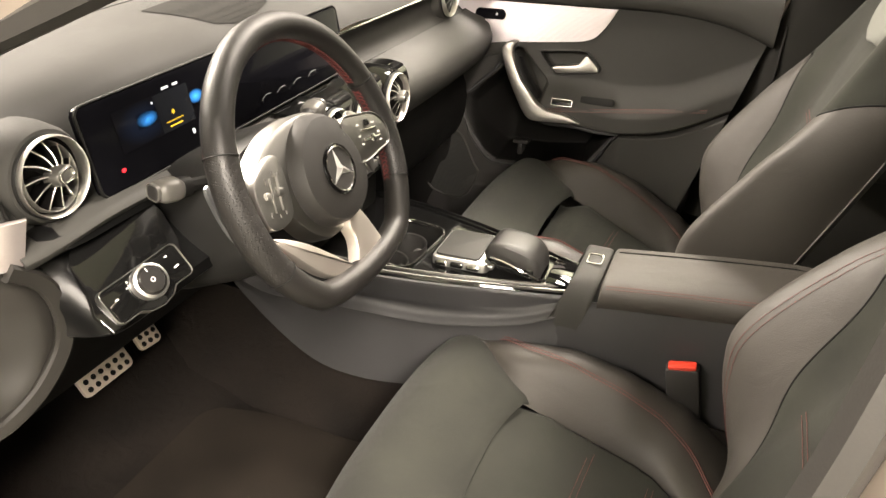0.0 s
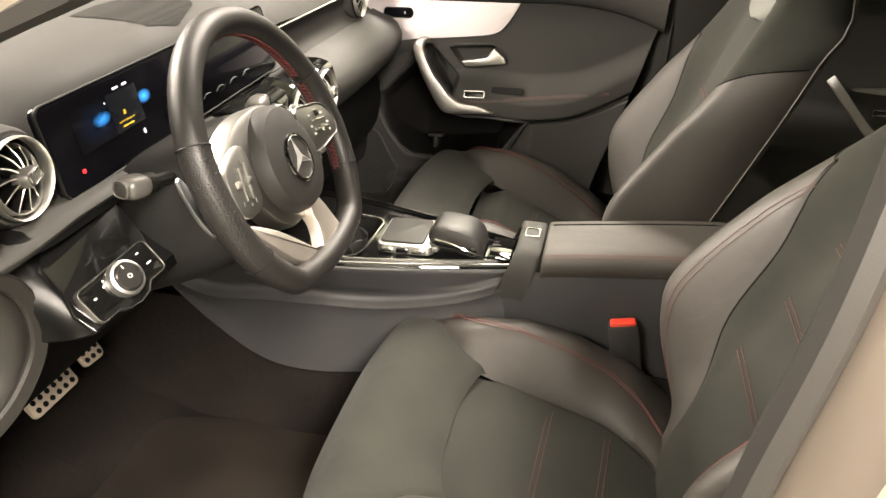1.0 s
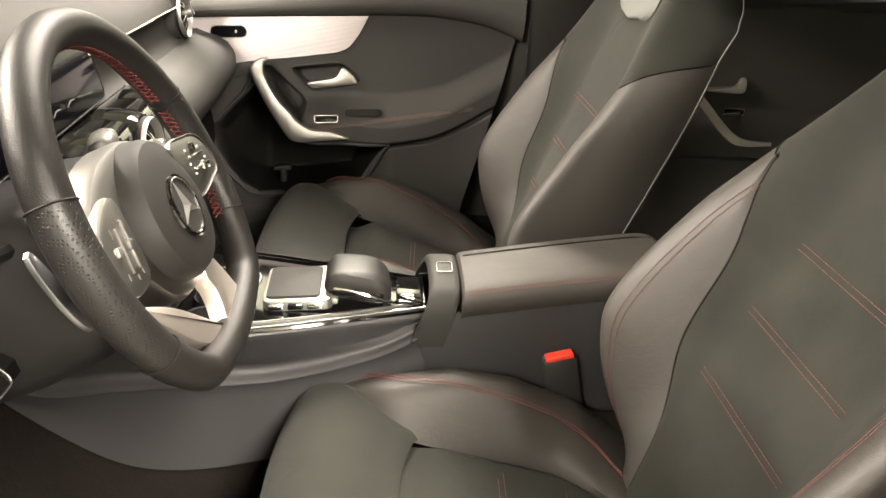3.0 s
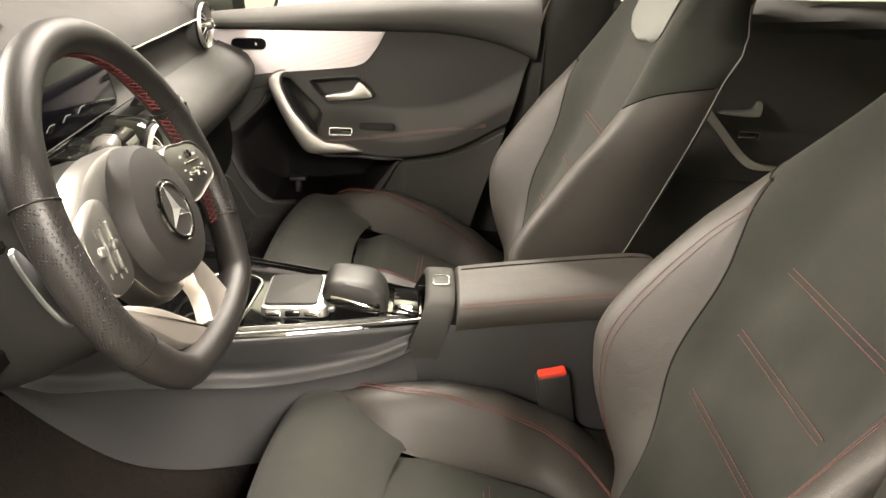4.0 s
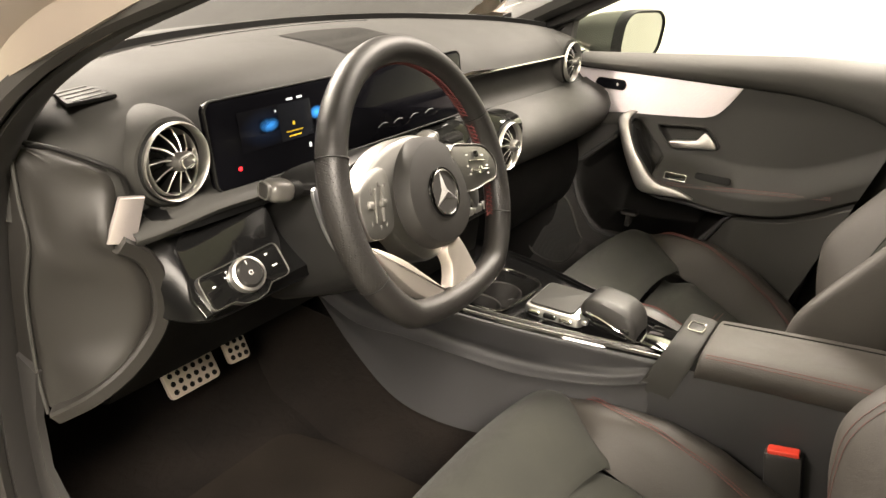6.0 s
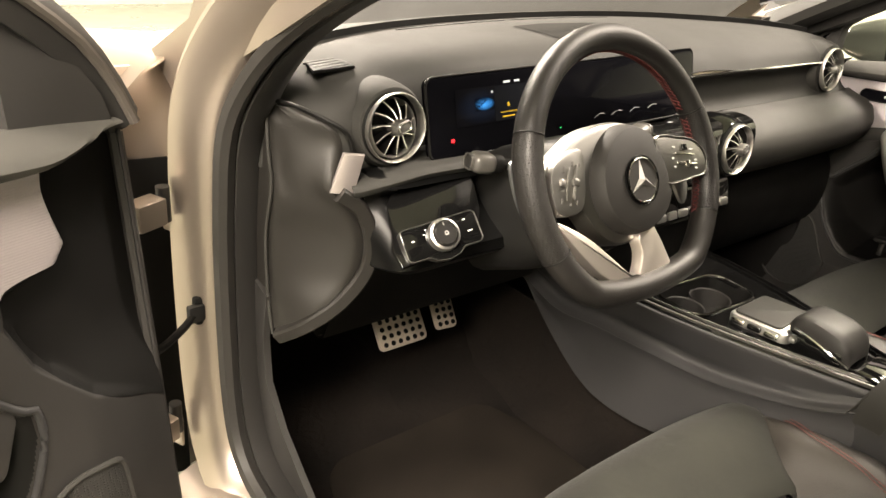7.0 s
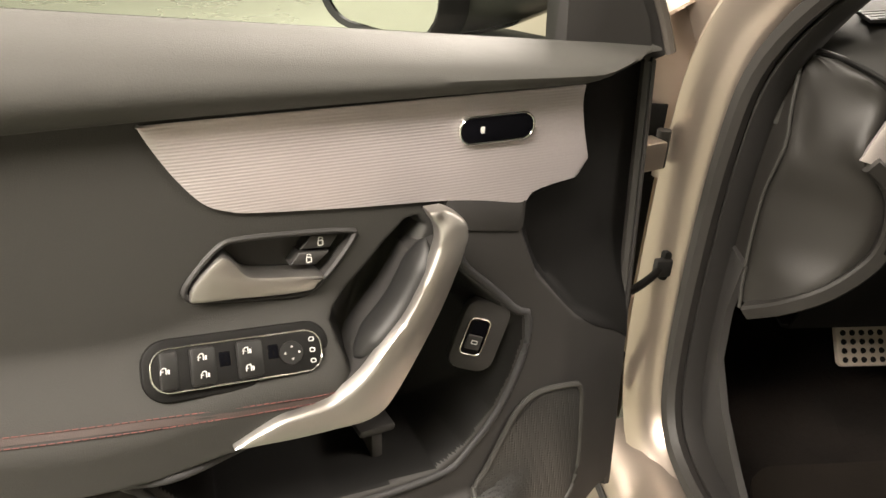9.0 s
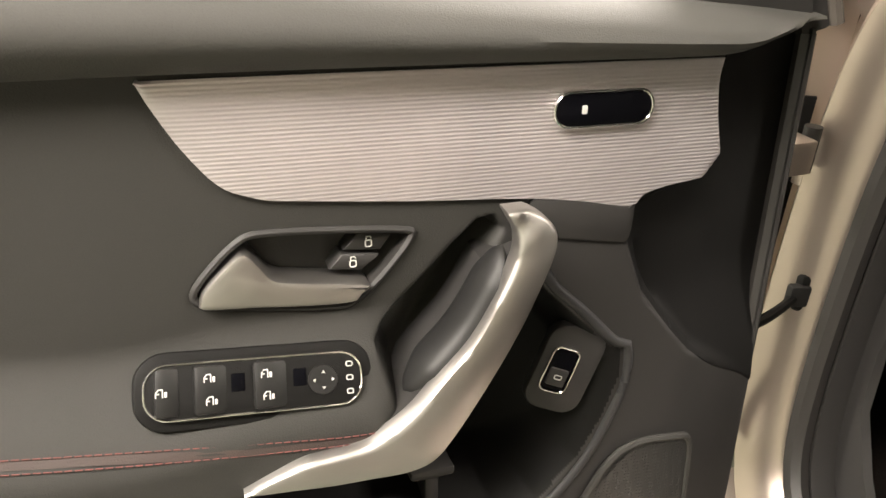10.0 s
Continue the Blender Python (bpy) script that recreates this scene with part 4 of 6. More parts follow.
limb_right = [(0.028, -0.070), (0.038, -0.084), (0.047, -0.106), (0.056, -0.134), (0.053, -0.143), (0.042, -0.1475), (0.012, -0.1485), (-0.010, -0.147), (-0.017, -0.138), (-0.013, -0.127), (-0.005, -0.115), (0.000, -0.100), (-0.002, -0.085), (0.006, -0.072)]
part("lower_spoke", plate(limb_right, 0.018, 0.003, 70), limb_silver, wheel, "broad satin silver lower spoke", wm @ Matrix.Translation((0, 0, -0.013)))
part("column_boss", rev([(0.0, -0.035), (0.062, -0.04), (0.058, -0.07), (0.05, -0.09)], 28), dark_plastic, wheel, m=wm)

column = thing("steering_column", "dark plastic steering column with switch stalks", "steering column", (-0.327, -0.08, 0.76))
rows = []
for q, (hw, up_, dn) in ((-0.055, (0.085, 0.055, 0.085)), (-0.09, (0.098, 0.062, 0.095)), (-0.16, (0.10, 0.065, 0.10)), (-0.26, (0.09, 0.06, 0.10))):
    rows.append([wm @ V((x * hw, y, q)) for x, y in ((-0.8, up_), (0, up_ * 1.1), (0.8, up_), (1, up_ * 0.4), (1, -dn * 0.4), (0.75, -dn), (0, -dn * 1.12), (-0.75, -dn), (-1, -dn * 0.4), (-1, up_ * 0.4))])
rows = [cr(r, 30, True) for r in rows]
part("shroud", loft(rows, closed=True, cap=True), rocker_black, column, "dark grey shroud")


def stalk(a, b, c, label):
    st = part("stalk", tube(cr([a, V(a).lerp(V(b), 0.6), b], 8), 0.008), dark_plastic, column, label)
    m = axes(b, V(b) - V(a), (0, 0, 1)) @ pose(0, 0, 0, 0, 90)
    part("stalk_head", box(0.032, 0.027, 0.036, 0.0115, seg=4), stalk_grey, st, "grey rounded stalk head", m @ Matrix.Translation((0, 0, 0.018)))
    part("stalk_cap", plate(rrect(0.020, 0.016, 0.006), 0.004, 0.001), hard_plastic, st, m=m @ Matrix.Translation((0, 0, 0.0345)))
    part("cap_rim", frame_of(rrect(0.0225, 0.0185, 0.007), 0.0014, 0.0045, 0.0005), stalk_grey, st, m=m @ Matrix.Translation((0, 0, 0.0345)))
    part("stalk_collar", rev([(0.008, -0.012), (0.0115, -0.010), (0.0125, 0.0), (0.0115, 0.006), (0.008, 0.008)], 20), dark_plastic, st, m=m)


stalk((-0.40, -0.095, 0.820), (-0.456, -0.080, 0.828), None, "indicator stalk")
stalk((-0.255, -0.10, 0.825), (-0.200, -0.095, 0.836), None, "gear stalk")
part("shift_paddle", plate([(-0.013, 0.040), (-0.004, 0.046), (0.005, 0.010), (0.008, -0.032), (-0.003, -0.028), (-0.012, 0.0)], 0.005, 0.0015, 30), paddle_metal, wheel, "silver shift paddle", wm @ Matrix.Translation((-0.150, -0.002, -0.042)))
part("shift_paddle", plate([(0.030, 0.03), (0.0, 0.045), (-0.008, 0.0), (0.008, -0.05), (0.026, -0.03)], 0.005, 0.002, 24), satin_silver, wheel, "silver shift paddle", wm @ Matrix.Translation((0.140, -0.01, -0.035)))
# ---- centre console ----
console = thing("centre_console", "dark centre console with gloss black top and padded armrest", "console", (0.01, -0.4, 0.22))
edge = ((0.16, -0.145), (0.05, -0.140), (-0.05, -0.136), (-0.15, -0.128), (-0.27, -0.103), (-0.40, -0.065), (-0.475, -0.042))
crease = ((0.16, -0.130, 0.500), (0.05, -0.128, 0.462), (-0.05, -0.124, 0.470), (-0.15, -0.115, 0.472), (-0.27, -0.098, 0.474), (-0.40, -0.078, 0.500), (-0.475, -0.056, 0.528))
lower = ((0.16, -0.127, 0.494), (0.05, -0.133, 0.402), (-0.05, -0.135, 0.342), (-0.15, -0.135, 0.334), (-0.27, -0.128, 0.352), (-0.40, -0.115, 0.36), (-0.475, -0.105, 0.36))
CX = 0.012
for s in (1, -1):
    f = lambda x: CX + s * (x - CX)
    up_rows = [[(f(e[1]), e[0], 0.553), (f(e[1]) - s * 0.004, e[0], 0.547), (f((e[1] + c[1]) / 2 + 0.004), e[0], (0.546 + c[2]) / 2), (f(c[1] + 0.009), e[0], c[2] + 0.018), (f(c[1] + 0.006), e[0], c[2] + 0.008), (f(c[1] - 0.002), e[0], c[2] + 0.0025), (f(c[1] - 0.007), e[0], c[2] - 0.002)] for e, c in zip(edge, crease)]
    part("upper_flank", thick(smooth_loft(up_rows, 24, 44), 0.003), side_plastic, console, "dark grey upper flank")
    lo_rows = [[(f(c[1] - 0.006), c[0], c[2] - 0.004), (f(c[1] - 0.004), c[0], c[2] - 0.010), (f((c[1] + l[1]) / 2 + 0.002), c[0], (c[2] + l[2]) / 2), (f(l[1]), c[0], l[2])] for c, l in zip(crease, lower)]
    part("side_panel", thick(smooth_loft(lo_rows, 12, 40), 0.003), side_plastic, console, "matt dark grey side panel")
    rear = [[(f(-0.056), y, z), (f(-0.062), y, z - 0.026), (f(-0.072), y, 0.44), (f(-0.082), y, 0.30)] for y, z in ((-0.47, 0.556), (-0.54, 0.565), (-0.65, 0.585), (-0.75, 0.601), (-0.90, 0.612))]
    part("rear_flank", thick(smooth_loft(rear, 10, 8), 0.003), side_plastic, console, "matt dark grey rear flank")
    # far rails are gloss black, to colour in the dark that chrome reflects there
    part("trim_rail", sweep(cr([(f(x + 0.008), y, 0.556) for y, x in edge[1:]], 40), [(-0.0018, -0.004), (0.0018, -0.004), (0.0018, 0.0026), (-0.0018, 0.0026)]), wheel_silver if s > 0 else gloss_black, console, "dark chrome trim rail")
    part("trim_rail", sweep(cr([(f(x + 0.022), y, 0.558) for y, x in edge[1:]], 40), [(-0.0010, -0.004), (0.0010, -0.004), (0.0010, 0.0016), (-0.0010, 0.0016)]), wheel_silver if s > 0 else gloss_black, console, "dark chrome trim rail")
top_rows = [[(x + 0.004, y, 0.552), (x + 0.014, y, 0.556), (CX, y, 0.557), (2 * CX - x - 0.014, y, 0.556), (2 * CX - x - 0.004, y, 0.552)] for y, x in edge[1:]]
tb = smooth_loft(top_rows, 40, 60)
bmesh.ops.delete(tb, geom=[q for q in tb.faces if abs(q.calc_center_median().x + 0.010) < 0.078 and abs(q.calc_center_median().y + 0.170) < 0.047], context="FACES")
part("console_top", thick(tb, 0.003), gloss_black, console, "gloss black console top")
cup_m = Matrix.Translation((-0.010, -0.170, 0.556)) @ pose(0, 0, 0, 0, 0, -4)
cup_line = rrect(0.165, 0.098, 0.030, 7)
rows = []
for k, z in ((1.0, 0.0), (0.97, -0.004), (0.94, -0.03), (0.90, -0.065), (0.5, -0.068), (0.1, -0.068)):
    rows.append([cup_m @ V((x * k, y * k, z)) for x, y in cup_line])
cup = part("cup_tray", loft(rows, closed=True, cap=False), dark_plastic, console, "black cup holder tray")
part("tray_rim", frame_of(cup_line, 0.004, 0.004), chrome, cup, "chrome rim", cup_m)
for dx in (-0.035, 0.03):
    part("cup_clip", box(0.034, 0.03, 0.03, 0.010, seg=3), hard_plastic, cup, m=cup_m @ Matrix.Translation((dx, -0.012, -0.045)) @ pose(0, 0, 0, 20, 0, 30 * dx))
    part("cup_ring", rev([(0.030, -0.060), (0.034, -0.020), (0.036, -0.018), (0.037, -0.060)], 28), hard_plastic, cup, m=cup_m @ Matrix.Translation((dx * 1.1, 0.012, 0)))
pad_m = axes((0.002, -0.287, 0.566), (1, 0.02, 0), (0, 1, -0.06))
tpad = part("touch_pad", plate(rrect(0.112, 0.100, 0.012), 0.016, 0.003), satin_silver, console, "silver touch pad housing", pad_m @ Matrix.Translation((0, 0, -0.008)))
part("pad_surface", plate(rrect(0.094, 0.078, 0.008), 0.004, 0.0015), soft_plastic, tpad, "matt grey touch surface", pad_m @ Matrix.Translation((0, 0.006, 0.008)))
for dx in (-0.034, 0, 0.034):
    part("pad_button", box(0.028, 0.012, 0.010, 0.003), satin_silver, tpad, m=pad_m @ Matrix.Translation((dx, -0.052, 0.0)))
for k in range(3):
    part("side_button", box(0.008, 0.022, 0.008, 0.002), chrome if k != 1 else gloss_black, tpad, m=pad_m @ Matrix.Translation((-0.058, 0.030 - 0.028 * k, 0.0)))
# palm rest
grip_smooth = material("grip_smooth", (0.016, 0.015, 0.014), 0.52, grain=0.3, grain_scale=900)
rows = []
for y, hw, z0, z1 in ((-0.325, 0.032, 0.584, 0.590), (-0.330, 0.037, 0.578, 0.601), (-0.342, 0.039, 0.572, 0.609), (-0.375, 0.040, 0.563, 0.610), (-0.402, 0.039, 0.556, 0.604), (-0.418, 0.035, 0.554, 0.588), (-0.424, 0.028, 0.553, 0.566)):
    rows.append([V((0.004 + hw * a, y, z0 + (z1 - z0) * b)) for a, b in ((-0.95, 0.0), (-1, 0.55), (-0.95, 0.84), (-0.72, 0.97), (0, 1.0), (0.72, 0.97), (0.95, 0.84), (1, 0.55), (0.95, 0.0))])
palm = part("palm_rest", smooth_loft(rows, 20, 26), grip_smooth, console, "rounded black palm rest")
part("palm_trim", sweep(cr([V((0.004 - 0.046, -0.340, 0.590)), V((0.004 - 0.048, -0.370, 0.586)), V((0.004 - 0.046, -0.405, 0.574)), V((0.004 - 0.030, -0.430, 0.560)), V((0.012, -0.434, 0.558))], 16), ring(0.0022, 6)), chrome, palm, "chrome trim")
part("palm_base", box(0.080, 0.085, 0.03, 0.008), gloss_black, palm, m=Matrix.Translation((0.004, -0.372, 0.568)))
part("ashtray_lid", box(0.082, 0.040, 0.006, 0.002), gloss_black, console, "gloss black tray lid", Matrix.Translation((CX, -0.452, 0.560)))
# clasp over the front of the armrest
clasp_sec = [(-0.064, 0.498), (-0.066, 0.540), (-0.062, 0.575), (-0.050, 0.596), (-0.02, 0.603), (0.012, 0.604), (0.05, 0.603), (0.078, 0.596), (0.090, 0.575), (0.092, 0.54), (0.090, 0.498)]
rows = [[(x, y + (z - 0.60) * -0.35 * k, z + dz) for x, z in clasp_sec] for y, dz, k in ((-0.478, -0.018, 1), (-0.482, -0.006, 1), (-0.505, -0.004, 0.9), (-0.522, -0.005, 0.8), (-0.524, -0.015, 0.8))]
part("armrest_clasp", thick(smooth_loft(rows, 36, 14), 0.003), soft_plastic, console, "dark grey armrest front bar")
part("release_button", plate(rrect(0.030, 0.022, 0.006), 0.003, 0.001), hard_plastic, console, "armrest release button", axes((0.012, -0.503, 0.5993), (1, 0, 0), (0, 1, -0.05)))
part("button_rim", frame_of(rrect(0.032, 0.024, 0.006), 0.0015, 0.004, 0.0004), chrome, console, "thin chrome rim", axes((0.012, -0.503, 0.5993), (1, 0, 0), (0, 1, -0.05)))
arm_sec = [(-0.061, 0.570), (-0.065, 0.582), (-0.063, 0.599), (-0.050, 0.610), (-0.02, 0.615), (0.012, 0.616), (0.044, 0.615), (0.074, 0.610), (0.087, 0.599), (0.089, 0.582), (0.085, 0.570)]
rows = [[(0.012 + (x - 0.012) * k, y, z + dz) for x, z in arm_sec] for y, dz, k in ((-0.527, -0.017, 0.97), (-0.532, -0.012, 1), (-0.60, 0.0, 1.0), (-0.70, 0.016, 1.02), (-0.80, 0.030, 1.02), (-0.835, 0.030, 1.0), (-0.85, 0.018, 0.95))]
arm = part("armrest", smooth_loft(rows, 40, 40, cap=True), leather, console, "padded black leather armrest lid")
for sx, sz in ((-0.0618, 0.6070), (-0.0585, 0.6105)):
    part("stitching", stitches([V((sx - 0.012 * (-0.53 - y), y, sz + k)) for y, k in ((-0.535, -0.0115), (-0.60, 0.0), (-0.70, 0.016), (-0.80, 0.030), (-0.83, 0.030))], 0.006, 0.0045, 0.0007), red_thread, arm, "red double stitching")
part("seam", tube([V((0.050, y, 0.6150 + k)) for y, k in ((-0.535, -0.0115), (-0.60, 0.0), (-0.70, 0.016), (-0.80, 0.030), (-0.83, 0.030))], 0.0016, 6), dark_plastic, arm)
part("armrest_base", box(0.142, 0.36, 0.02, 0.003), dark_plastic, console, m=Matrix.Translation((CX, -0.69, 0.568)) @ pose(0, 0, 0, -9))
part("console_core", box(0.13, 0.95, 0.26, 0.01), dark_plastic, console, m=Matrix.Translation((CX, -0.42, 0.35)))

# ---- seats ----


def seat(cx, dy, label, lift=0.0, bow=0.0):
    """A sports seat: suede centre panels between leather bolsters, stitched in red."""
    st = thing("front_seat", label, "car seat", (cx, -0.55 + dy, 0.24), "front seats")
    P = lambda x, y, z: V((cx + x, y + dy, z + lift * float(ss(-0.75, -0.42, y))))

    def mid_z(y):
        return float(np.interp(y, [-0.82, -0.74, -0.55, -0.434, -0.36, -0.31, -0.275], [0.355, 0.372, 0.402, 0.432, 0.458, 0.462, 0.445]))

    def half(y):
        return float(np.interp(y, [-0.82, -0.76, -0.72, -0.66, -0.57, -0.434, -0.388, -0.34, -0.30, -0.25], [0.02, 0.03, 0.085, 0.125, 0.142, 0.152, 0.184, 0.222, 0.240, 0.245]))

    # front panel, over the front lip
    prof = [(-0.437, mid_z(-0.437) - 0.006), (-0.43, mid_z(-0.43) + 0.002), (-0.39, 0.449), (-0.35, 0.461), (-0.315, 0.463), (-0.286, 0.450), (-0.266, 0.424), (-0.258, 0.38), (-0.264, 0.32), (-0.285, 0.25)]
    rows = []
    for s in np.linspace(-1, 1, 25):
        row = []
        for y, z in prof:
            h = half(y)
            row.append(P(h * s, y - 0.030 * abs(s) ** 3, z + 0.012 * abs(s) ** 3 - 0.012 * ss(0.9, 1.0, abs(s))))
        rows.append(cr(row, 26))
    part("front_panel", thick(loft(rows), 0.004), suede, st, "dark suede front panel")
    rows = []
    for s in np.linspace(-1, 1, 25):
        rows.append(cr([P(half(y) * s, y, mid_z(y) + 0.008 * (1 - s * s) + 0.010 * abs(s) ** 4 - 0.010 * ss(0.93, 1, abs(s)) - (0.014 + 0.5 * lift) * float(ss(-0.50, -0.446, y))) for y in (-0.438, -0.448, -0.465, -0.50, -0.53, -0.60, -0.66, -0.70, -0.735, -0.76)], 26))
    part("seat_panel", thick(loft(rows), 0.004), suede, st, "dark suede seat panel")
    for y in (-0.572, -0.665):
        for d in (-0.004, 0.004):
            w_ = half(y) - 0.030
            part("stitching", stitches([P(w_ * k, y + d - 0.006 * k, mid_z(y) + 0.0082 * (1 - (w_ * k / half(y)) ** 2) + 0.0022) for k in np.linspace(-1, 1, 9)], 0.006, 0.0045, 0.0006), red_thread, st, "red double stitching")
    for sd in (-1, 1):
        rows, seams = [], []
        for y in np.linspace(-0.318, -0.80, 40):
            h = half(y)
            zi = mid_z(y)
            zt = float(np.interp(y, [-0.80, -0.767, -0.70, -0.60, -0.51, -0.42, -0.36, -0.318], [0.375, 0.398, 0.445, 0.483, 0.496, 0.482, 0.466, 0.452]))
            sec = [(h - 0.002, zi - 0.002), (h + 0.010, zi + 0.35 * (zt - zi)), (max(h + 0.015, 0.185), zt - 0.004), (0.222, zt), (0.248, zt - 0.018), (0.264, zt - 0.06), (0.264, 0.33), (0.25, 0.25)]
            row = cr([P(sd * a, y, b) for a, b in sec], 22)
            rows.append(row)
            if y < -0.37:
                seams.append(row[5] + V((0, 0, 0.0008)))
        part("cushion_bolster", thick(loft(rows), 0.004), leather, st, "black leather cushion bolster")
        part("stitching", stitches([q + V((0, 0, 0.0016)) for q in seams], 0.0055, 0.0044, 0.0011), red_thread, st, "red stitching")
        part("stitching", stitches([q + V((sd * 0.006, 0, 0.0028)) for q in seams], 0.0055, 0.0044, 0.0009), red_thread, st, "red stitching")
    part("seat_base", box(0.48, 0.52, 0.16, 0.03), dark_plastic, st, m=Matrix.Translation((cx, -0.55 + dy, 0.29)))
    # backrest, in its own leaning frame: across, up, forward
    lean = radians(21.5)
    B = axes(P(0, -0.747, 0.36), (1, 0, 0), (0, -math.sin(lean), math.cos(lean)))
    B = B @ Matrix.Diagonal((1, 1, -1, 1))
    Q = lambda x, h, f: B @ V((x, h, f - bow * max(0.0, h) ** 2))
    curve = lambda xs, ys: (lambda h: float(np.interp(h, *zip(*[(q.x, q.y) for q in cr([(x, y, 0) for x, y in zip(xs, ys)], 80)]))))
    edge_a = curve([-0.03, 0.0, 0.12, 0.30, 0.385, 0.44, 0.507, 0.575, 0.644, 0.71, 0.74], [0.195, 0.206, 0.226, 0.233, 0.230, 0.224, 0.208, 0.186, 0.167, 0.156, 0.148])
    edge_f = curve([-0.03, 0.016, 0.088, 0.165, 0.242, 0.386, 0.45, 0.507, 0.575, 0.644, 0.71, 0.74], [-0.08, -0.055, 0.030, 0.090, 0.116, 0.094, 0.077, 0.064, 0.056, 0.050, 0.043, 0.030])
    mid_f = curve([-0.03, 0.2, 0.40, 0.50, 0.60, 0.70, 0.74], [0.008, 0.010, 0.013, 0.022, 0.030, 0.030, 0.018])
    seam_a = curve([-0.03, 0.10, 0.235, 0.37, 0.42, 0.455, 0.495, 0.507], [0.080, 0.108, 0.150, 0.166, 0.178, 0.190, 0.203, 0.208])

    def face(a, h):
        """How far the front of the backrest stands forward, a metres from its middle."""
        r = edge_a(h)
        return mid_f(h) + (edge_f(h) - mid_f(h)) * float(ss(0.42 * r, r, a)) ** 1.25

    N1, N2, HS = 20, 12, 56
    heights = list(np.linspace(-0.03, 0.507, HS)) + list(np.linspace(0.512, 0.740, 22))

    def half_section(h0, sd, low):
        """Points from the middle of the front round the flank to the back, as (across, up, forward)."""
        h = h0
        r, e = edge_a(h), edge_f(h)
        bi = min(seam_a(h), r * 0.985) if low else r * 0.985
        pts = [(bi * k / N1, h, face(bi * k / N1, h) - 0.004 * float(ss(0.93, 1.0, k / N1)) * low) for k in range(N1 + 1)]
        pts += [(bi + (r - bi) * k / N2, h, face(bi + (r - bi) * k / N2, h) - (0.002 if k == 1 and low else 0)) for k in range(1, N2 + 1)]
        rear = -0.046 - 0.014 * float(ss(0.50, 0.60, h)) + 0.02 * float(ss(0.66, 0.74, h))
        lift = float(ss(0.30, 0.507, h) * ss(0.735, 0.507, h))
        for k in range(1, 15):
            t = k / 14
            if t < 0.25:
                q = math.pi / 2 * t / 0.25
                a, f = r + 0.017 * math.sin(q), e - 0.017 * (1 - math.cos(q))
            else:
                u_ = (t - 0.25) / 0.75
                a, f = r + 0.017 + 0.014 * math.sin(u_ * 2.2), (e - 0.017) + (rear - e + 0.017) * u_
            up = 0.105 * lift * min(1.0, max(0.0, (e - f) / 0.125)) ** 0.62
            pts.append((a, h + up, f))
        a, hh, f = pts[-1]
        for k in (0.4, 0.8, 1.0):
            pts.append((a - 0.030 * k, hh, f - 0.016 * math.sin(k * 1.4)))
        return [Q(sd * x, y, z) for x, y, z in pts]

    M = N1 + N2 + 17
    rows = [list(reversed(half_section(h, -1, h <= 0.508)))[:-1] + half_section(h, 1, h <= 0.508) for h in heights]
    crown = rows[-1]
    centre = Q(0, 0.748, -0.012)
    up_dir = B.to_3x3() @ V((0, 1, 0))
    for k, lift in ((0.96, 0.010), (0.88, 0.018), (0.72, 0.024), (0.45, 0.027), (0.1, 0.028)):
        rows.append([centre + (p - centre) * k + up_dir * (lift + (centre - p).dot(up_dir) * (1 - k) * 0.3) for p in crown])

    def cut_out(test):
        bm = loft(rows)
        w = len(rows[0]) - 1
        bmesh.ops.delete(bm, geom=[f for k, f in enumerate(list(bm.faces)) if not test(k // w, k % w)], context="FACES")
        return bm

    part("back_panel", cut_out(lambda i, j: i >= HS - 1 or abs(j + 0.5 - M) < N1), suede, st, "dark suede back panel")
    part("back_bolster", cut_out(lambda i, j: i < HS - 1 and j + 0.5 - M > N1), leather, st, "black leather back bolster")
    part("back_bolster", cut_out(lambda i, j: i < HS - 1 and M - j - 0.5 > N1), leather, st, "black leather back bolster")
    for sd in (-1, 1):
        edge_row = rows[HS - 1]
        ids = range(M + N1, 2 * M - 3) if sd > 0 else range(M - N1, 3, -1)
        part("seam", tube([edge_row[k] for k in ids], 0.0016, 6), dark_plastic, st, "dark seam")
        part("seam", tube([rows[i][M + sd * N1] for i in range(2, HS)], 0.0014, 6), dark_plastic, st, "dark seam")
        part("piping", tube([rows[i][M + sd * (M - 3)] for i in range(4, len(rows) - 6)], 0.0015, 6), dark_plastic if sd * cx > 0 else piping, st, "thin edge piping")
        if cx < 0:
            seams = [Q(sd * (edge_a(h) - 0.030), h, face(edge_a(h) - 0.030, h) + 0.0012) for h in np.linspace(0.06, 0.47, 40)]
            part("stitching", stitches(seams, 0.0055, 0.0040, 0.0005), red_thread, st, "red stitching")
            part("stitching", stitches([Q(sd * (edge_a(h) - 0.023), h, face(edge_a(h) - 0.023, h) + 0.0012) for h in np.linspace(0.06, 0.47, 40)], 0.0055, 0.0040, 0.0005), red_thread, st, "red stitching")
    for h in (0.235, 0.335, 0.432):
        for dh in (-0.004, 0.004):
            part("stitching", stitches([Q(x, h + dh, face(abs(x), h) + 0.0026) for x in (-0.105, -0.08, -0.05, 0.0, 0.05, 0.08, 0.110)], 0.0055, 0.0042, 0.0006), red_thread, st, "red double stitching")
    shell = []
    for h in np.linspace(-0.02, 0.72, 20):
        o = edge_a(h) - 0.006
        shell.append([Q(a * o, h, -0.056 - 0.04 * (1 - a * a)) for a in np.linspace(-1, 1, 11)])
    part("back_shell", thick(loft(shell), 0.004), hard_plastic, st, "black plastic back shell")
    # pale patch let into the top
    patch = []
